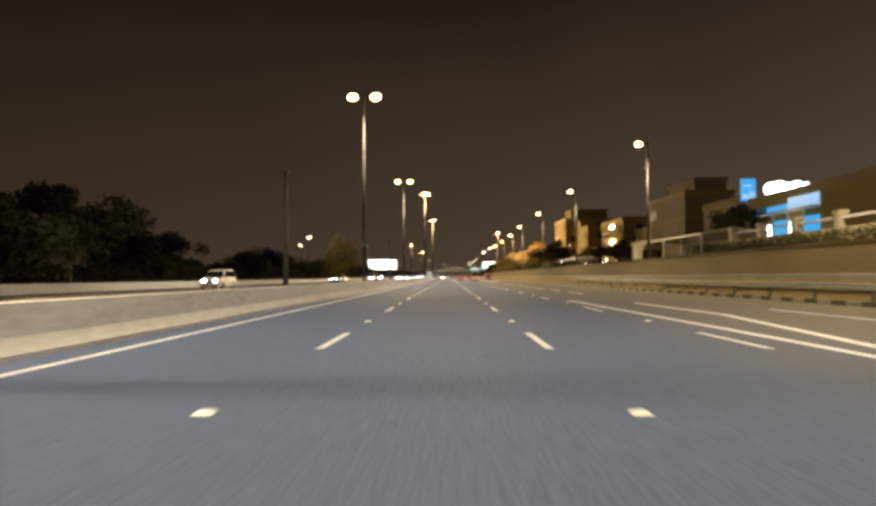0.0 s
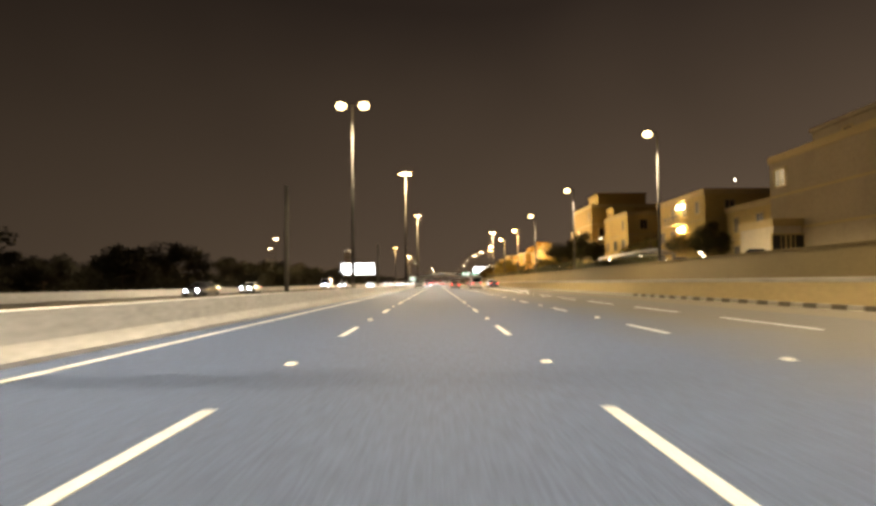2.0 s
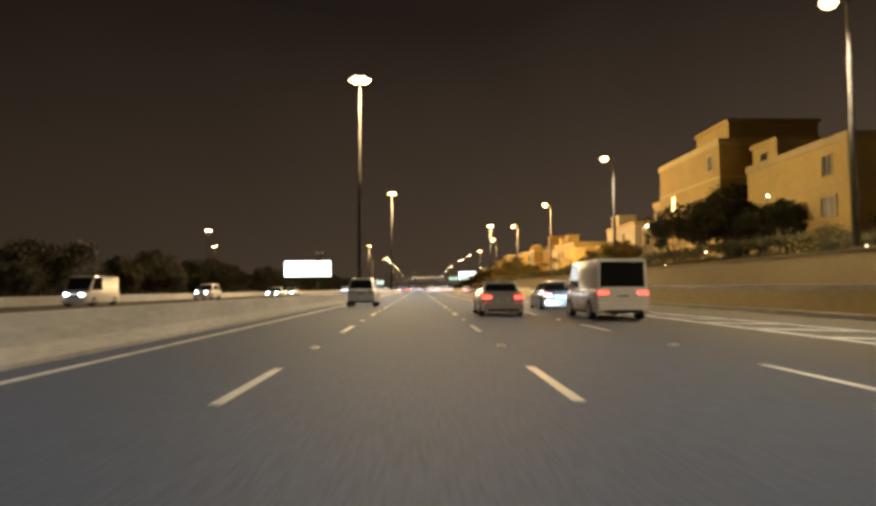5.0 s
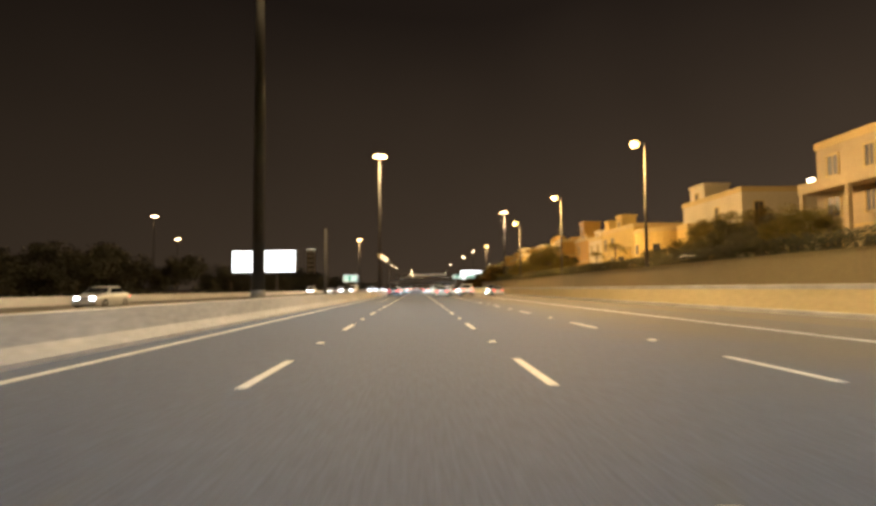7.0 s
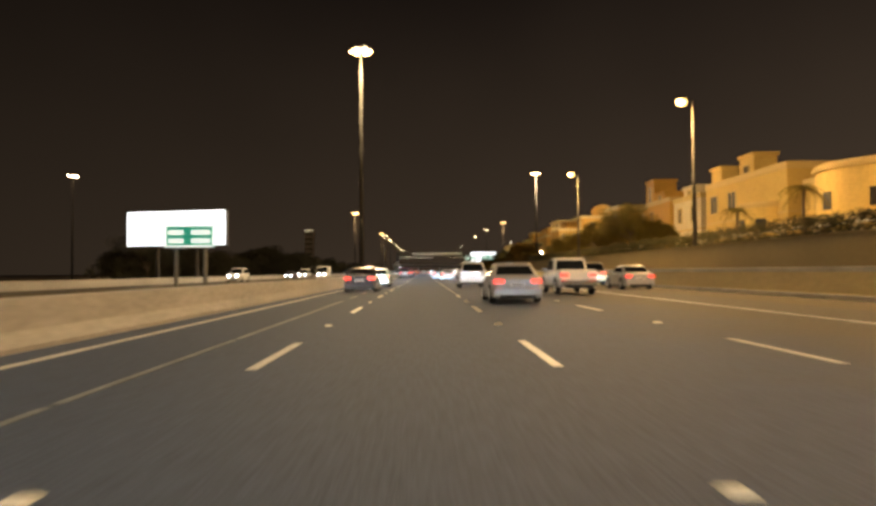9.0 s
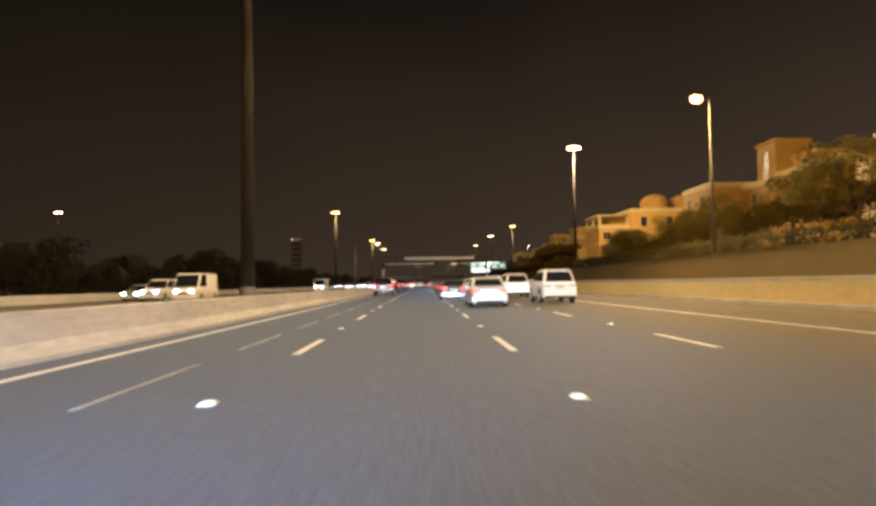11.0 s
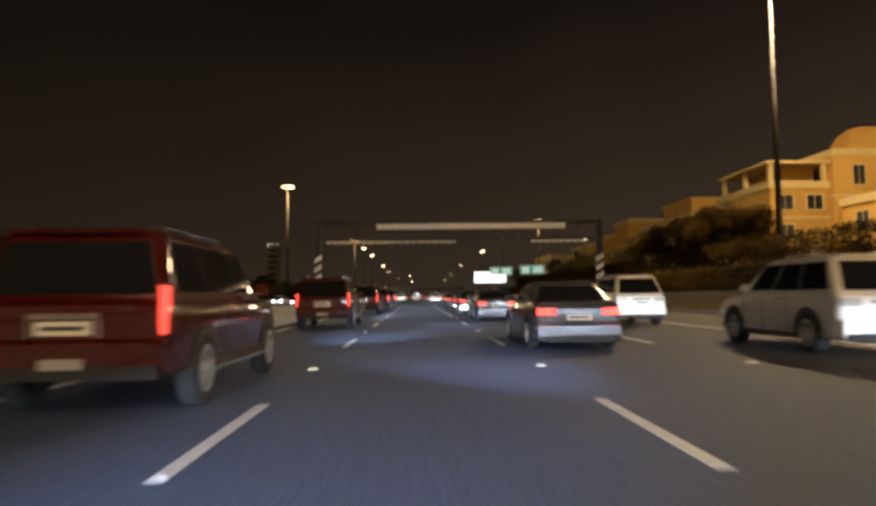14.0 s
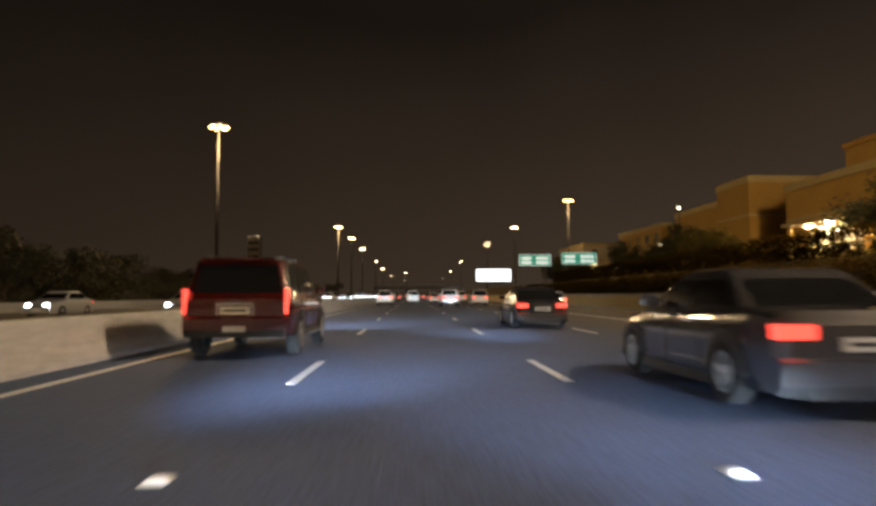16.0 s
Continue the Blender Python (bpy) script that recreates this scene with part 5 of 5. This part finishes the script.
def palm(height, seed, label):
    r = random.Random(seed)
    e = thing("palm_tree", pose(0, 0, 0), label, "palm tree", "palms on the terrace")
    bm = bmesh.new()
    for k in range(7):
        z0, z1 = height * k / 7, height * (k + 1) / 7
        tube(bm, (0.05 * math.sin(k), 0, z0), (0.05 * math.sin(k + 1), 0, z1), 0.20 - 0.006 * k, 0.165 - 0.006 * k, 9)
    part("trunk", bm, BARK, e)
    bm = bmesh.new()
    for k in range(24):
        a = k * 2.399
        up = r.uniform(-0.2, 1.0)
        prev = Vector((0, 0, height))
        for j in range(6):
            u = (j + 1) / 6
            p = Vector((math.cos(a) * 2.3 * u, math.sin(a) * 2.3 * u, height + 1.5 * up * u - 1.9 * u * u))
            tube(bm, prev, p, 0.02, 0.015, 4, caps=False)
            side = Vector((-math.sin(a), math.cos(a), 0))
            for s in (-1, 1):
                q = (prev + p) / 2
                for w in (0.0, 0.5):
                    q2 = prev.lerp(p, w)
                    t = q2 + side * s * 0.5 * (1.1 - u * 0.6) + Vector((0, 0, -0.22))
                    f = (p - prev).normalized() * 0.05
                    bm.faces.new([bm.verts.new(q2 - f), bm.verts.new(q2 + f), bm.verts.new(t)])
            prev = p
    part("fronds", bm, LEAF_DRY, e)
    return e


oak = tree(7.5, 4.6, 1, LEAF, "broad dark tree with a ragged leafy crown", 1.5, 0.17)
oak.matrix_basis = SITE @ pose(26.0, 378.0, 2.6) @ Matrix.Scale(0.82, 4)
bush = tree(5.2, 3.2, 2, LEAF_DRY, "rounded olive tree beside the motorway wall", 1.3, 0.14)
bush.matrix_basis = SITE @ pose(26.5, 206.0, 2.6, 0, 0, 0) @ Matrix.Scale(0.72, 4)
slim = tree(6.2, 2.6, 3, LEAF, "slim dark green tree", 1.0)
slim.matrix_basis = SITE @ pose(27.0, 171.0, 2.6)
olive = tree(7.6, 4.2, 9, LEAF_DRY, "broad olive-green tree in front of the villas", 2.2, 0.13)
olive.matrix_basis = SITE @ pose(26.0, 291.0, 2.6) @ Matrix.Scale(0.88, 4)
dense = tree(6.0, 3.7, 15, LEAF_DENSE, "dense rounded dark tree beside the amber villas", 4.5, 0.15, 0.28)
dense.matrix_basis = SITE @ pose(25.2, 373.0, 2.6) @ Matrix.Scale(0.84, 4)
for x, y, turn, q in ((25.0, 378.0, 80, 0.95), (25.6, 382.5, 200, 0.98), (26.2, 389.0, 310, 0.92)):
    copy_thing(dense, spot(x, y, 2.6, turn) @ Matrix.Scale(q, 4))
ra = random.Random(11)
for x, y, q in ((27.0, 300, 0.9), (26.0, 309.5, 0.86), (27.5, 319, 0.82), (28.5, 328, 0.72), (35.0, 228, 0.95), (35.6, 236, 1.02), (36.2, 244.5, 1.0), (26.0, 282, 0.6), (28.5, 390, 0.8), (28.0, 338, 0.75), (29.0, 347, 0.7)):
    copy_thing(olive, spot(x, y, 2.6, ra.uniform(0, 360)) @ Matrix.Scale(q, 4))
for k, (src, x, y, s) in enumerate(((oak, 27.5, 173.5, 1.2), (oak, 26.5, 212, 0.62), (oak, 27.0, 219, 0.66), (bush, 26.5, 368, 0.65), (oak, 27.0, 386, 0.85), (oak, 26.0, 398, 0.9), (slim, 26.0, 182, 0.9), (slim, 26.5, 163, 0.8), (bush, 30.0, 318, 1.1))):
    copy_thing(src, spot(x, y, 2.6, ra.uniform(0, 360)) @ Matrix.Scale(s, 4))
for k, (src, x, y, s) in enumerate(((oak, 30.0, 332, 0.7), (bush, 27.5, 342, 1.2),
        (bush, 26.0, 373, 0.85), (bush, 32.5, 153, 1.2), (oak, 36.0, 157, 0.95), (oak, 31.0, 123, 0.8), (bush, 31.2, 81, 0.6), (slim, 31.0, 71.5, 0.95), (oak, 29.0, 392, 0.9), (oak, 26.5, 430, 0.85), (bush, 27.0, 424, 1.1), (oak, 27.0, 446, 0.8), (bush, 25.0, 470, 1.2), (oak, 27.0, 490, 0.8), (slim, 30.5, 297, 0.8), (bush, 36, 48, 0.9))):
    copy_thing(src, spot(x, y, 2.6, ra.uniform(0, 360)) @ Matrix.Scale(s, 4))
dark = tree(9.0, 5.4, 5, LEAF_BELT, "tall dark tree in the unlit tree belt", 0.9, 0.30)
dark.matrix_basis = SITE @ pose(-34.0, 60.0, -0.06)
low = tree(6.5, 4.8, 6, LEAF_BELT, "low dark tree in the unlit tree belt", 0.9, 0.28)
low.matrix_basis = SITE @ pose(-31.0, 44.0, -0.06)
y = 20.0
while y < 620:
    for src in (dark, low):
        if ra.random() < 0.72 and not 262 < y < 300:
            copy_thing(src, spot(ra.uniform(-46, -30) - (8 if src is dark else 0), y + ra.uniform(-5, 5), -0.06, ra.uniform(0, 360)) @ Matrix.Scale(ra.uniform(0.5, 0.82), 4))
    y += 9.5
copy_thing(bush, spot(-7.08, 45.3, -0.06, 40) @ Matrix.Diagonal((0.42, 0.50, 0.95, 1)))
p1 = palm(6.0, 1, "date palm with drooping fronds")
p1.matrix_basis = SITE @ pose(31.0, 352.0, 2.6)
for x, y, s in ((32.0, 358, 0.95), (36.0, 362, 1.05), (29.5, 270, 0.7), (29.0, 258, 0.8), (31, 404, 1.0), (33.0, 440, 1.0), (30.0, 140, 0.7)):
    copy_thing(p1, spot(x, y, 2.6, ra.uniform(0, 360)) @ Matrix.Scale(s, 4))


def hedge(y0, y1, x, h, seed, base=2.6, leaf=LEAF):
    r = random.Random(seed)
    bm = bmesh.new()
    rows = max(2, round(h / 0.75))
    y = y0
    while y < y1:
        for k in range(rows):
            leaves(bm, (x + r.uniform(-0.3, 0.3), y, base + h * (k + 0.5 + r.uniform(-0.15, 0.2)) / rows), 0.62 * r.uniform(0.85, 1.2), 95, 0.11, r)
        y += 0.6
    ob = part("hedge", bm, leaf)
    ob.matrix_basis = SITE
    return tagged(ob, "dense olive hedge along the terrace wall", "hedge", kind="stuff")


hedge(150, 180, 22.2, 1.8, 1)
hedge(180, 246, 22.2, 1.5, 6)
hedge(246, 350, 22.6, 1.6, 2)
hedge(225, 250, 30.6, 3.3, 7)
hedge(352, 470, 18.1, 1.5, 8, 1.15, LEAF_DENSE)
hedge(350, 470, 22.6, 2.1, 3, 2.6, LEAF_DENSE)
hedge(114, 150, 22.0, 1.1, 4)
hedge(-10, 60, 21.8, 1.0, 5)


def woodland(y0, y1, x, h, seed):
    r = random.Random(seed)
    bm = bmesh.new()
    y = y0
    while y < y1:
        top = h * (0.75 + 0.25 * math.sin(y * 0.21) * math.sin(y * 0.077))
        for k in range(3):
            leaves(bm, (x + r.uniform(-2, 2), y, top * (k + 0.6) / 3.3), 1.5 * r.uniform(0.8, 1.2), 48, 0.34, r)
        y += 1.3
    ob = part("woodland", bm, LEAF_BELT)
    ob.matrix_basis = SITE
    return tagged(ob, "dark dense undergrowth behind the far road edge", "woodland", kind="stuff")


woodland(5, 262, -41.0, 4.2, 21)
woodland(300, 640, -43.0, 4.6, 22)


# ---- far skyline ----
def far_tower(x, y, w, h):
    e = thing("far_tower", SITE @ pose(x, y, -0.06), "distant dark tower block with small roof lights", "building")
    bm = bmesh.new()
    box(bm, -w / 2, w / 2, -w / 2, w / 2, 0, h)
    part("wall", bm, FAR_WALL, e)
    bm = bmesh.new()
    box(bm, -w / 2 - 0.3, w / 2 + 0.3, -w / 2 - 0.3, w / 2 + 0.3, h, h + 0.8)
    part("parapet", bm, FAR_WALL, e)
    for u in (-0.4, 0.05, 0.42):
        bm = bmesh.new()
        box(bm, u * w - 0.1, u * w + 0.1, -w / 2 - 0.6, -w / 2 - 0.3, h + 0.2, h + 0.4)
        part("roof_light", bm, SMALL_LAMP, e)
    for k in range(8):
        for u in (-0.3, 0.0, 0.3):
            bm = bmesh.new()
            box(bm, u * w - 0.8, u * w + 0.8, -w / 2 - 0.08, -w / 2 - 0.01, 4 + k * h / 9, 5.6 + k * h / 9)
            part("window", bm, GLASS, e)


far_tower(-97.0, 782.0, 7.0, 37.0)


# ---- road markings, piece by piece ----
def flat(name, w, l, h=0.006):
    bm = bmesh.new()
    box(bm, -w / 2, w / 2, 0, l, 0.0, h)
    return mesh_of(name, bm, PAINT_WHITE)


dash_me = flat("lane_dash", 0.13, 3.0)
bm = bmesh.new()
loft(bm, [[(-0.08, 0.0, 0), (0.08, 0.0, 0), (0.08, 0.16, 0), (-0.08, 0.16, 0)], [(-0.05, 0.04, 0.03), (0.05, 0.04, 0.03), (0.05, 0.12, 0.03), (-0.05, 0.12, 0.03)]])
stud_me = mesh_of("road_stud", bm, STUD_WHITE)
START, PERIOD = -30.6, 11.1
for x, far in ((LANE_A, 78), (LANE_B, 78), (LANE_C, 70)):
    for k in range(far):
        y = START + PERIOD * k
        y -= 3.6 * max(0.0, 1 - max(y, 0) / 95)
        piece("lane_dash", dash_me, road, pose(x, y, 0.004))
        if k < 50:
            piece("road_stud", stud_me, road, pose(x, y + 6.4, 0.004))
long_me = flat("lane_dash", 0.14, 5.4)
for k in range(11):
    piece("lane_dash", long_me, road, pose(8.75, 44 + 9.1 * k, 0.004))


def line(x0, y0, x1, y1, w, n=1, paint=PAINT_WHITE):
    for k in range(n):
        a, b = k / n, (k + 1) / n
        bm = bmesh.new()
        pts = [(x0 + (x1 - x0) * u, y0 + (y1 - y0) * u) for u in (a, b)]
        loft(bm, [[(px - w / 2, py, 0.004), (px + w / 2, py, 0.004), (px + w / 2, py, 0.011), (px - w / 2, py, 0.011)] for px, py in pts])
        part("solid_line", bm, paint, road)


line(LEFT_EDGE, Y0, LEFT_EDGE, 900, 0.16)
line(RIGHT_EDGE, 213, RIGHT_EDGE, 900, 0.16)
line(6.1, -60, 6.0, 12, 0.20)
line(6.0, 12, 5.7, 32, 0.22)
line(6.2, 6, 8.1, 20, 0.24)
line(8.1, 20, 7.95, 29, 0.26)
line(11.05, 2, 10.9, 23, 0.16)
for k in range(22):
    line(-3.25, 283 + k * 5.8, -3.25, 283 + k * 5.8 + (5.6 if k < 6 else 3.6), 0.09, paint=PAINT_WORN)
GORE = [(136, 9.15, 9.5), (148, 9.0, 11.2), (165, 9.0, 12.0), (195, 9.2, 10.7), (213, 9.3, 9.6)]
for (ya, la, ra_), (yb, lb, rb) in zip(GORE, GORE[1:]):
    line(la, ya, lb, yb, 0.22)
    line(ra_, ya, rb, yb, 0.20)
    for k in range(int((yb - ya) / 3.4)):
        y = ya + 1.8 + k * 3.4
        u = (y - ya) / (yb - ya)
        x0, x1 = la + (lb - la) * u + 0.2, ra_ + (rb - ra_) * u - 0.2
        if x1 - x0 < 0.3:
            continue
        bm = bmesh.new()
        loft(bm, [[(x0, y + d, 0.004), (x1, y + d - 1.2, 0.004), (x1, y + d - 1.2, 0.010), (x0, y + d, 0.010)] for d in (0.0, 0.55)])
        part("gore_stripe", bm, PAINT_WHITE, road)
kd = bmesh.new()
box(kd, 0, 0.275, 0, 1.0, -0.2, 0.187)
kerb_me = mesh_of("kerb_block", kd, KERB_DARK)
for k in range(64):
    piece("kerb_block", kerb_me, kerb, pose(15.146, k * 2.0 - 10.0, 0))
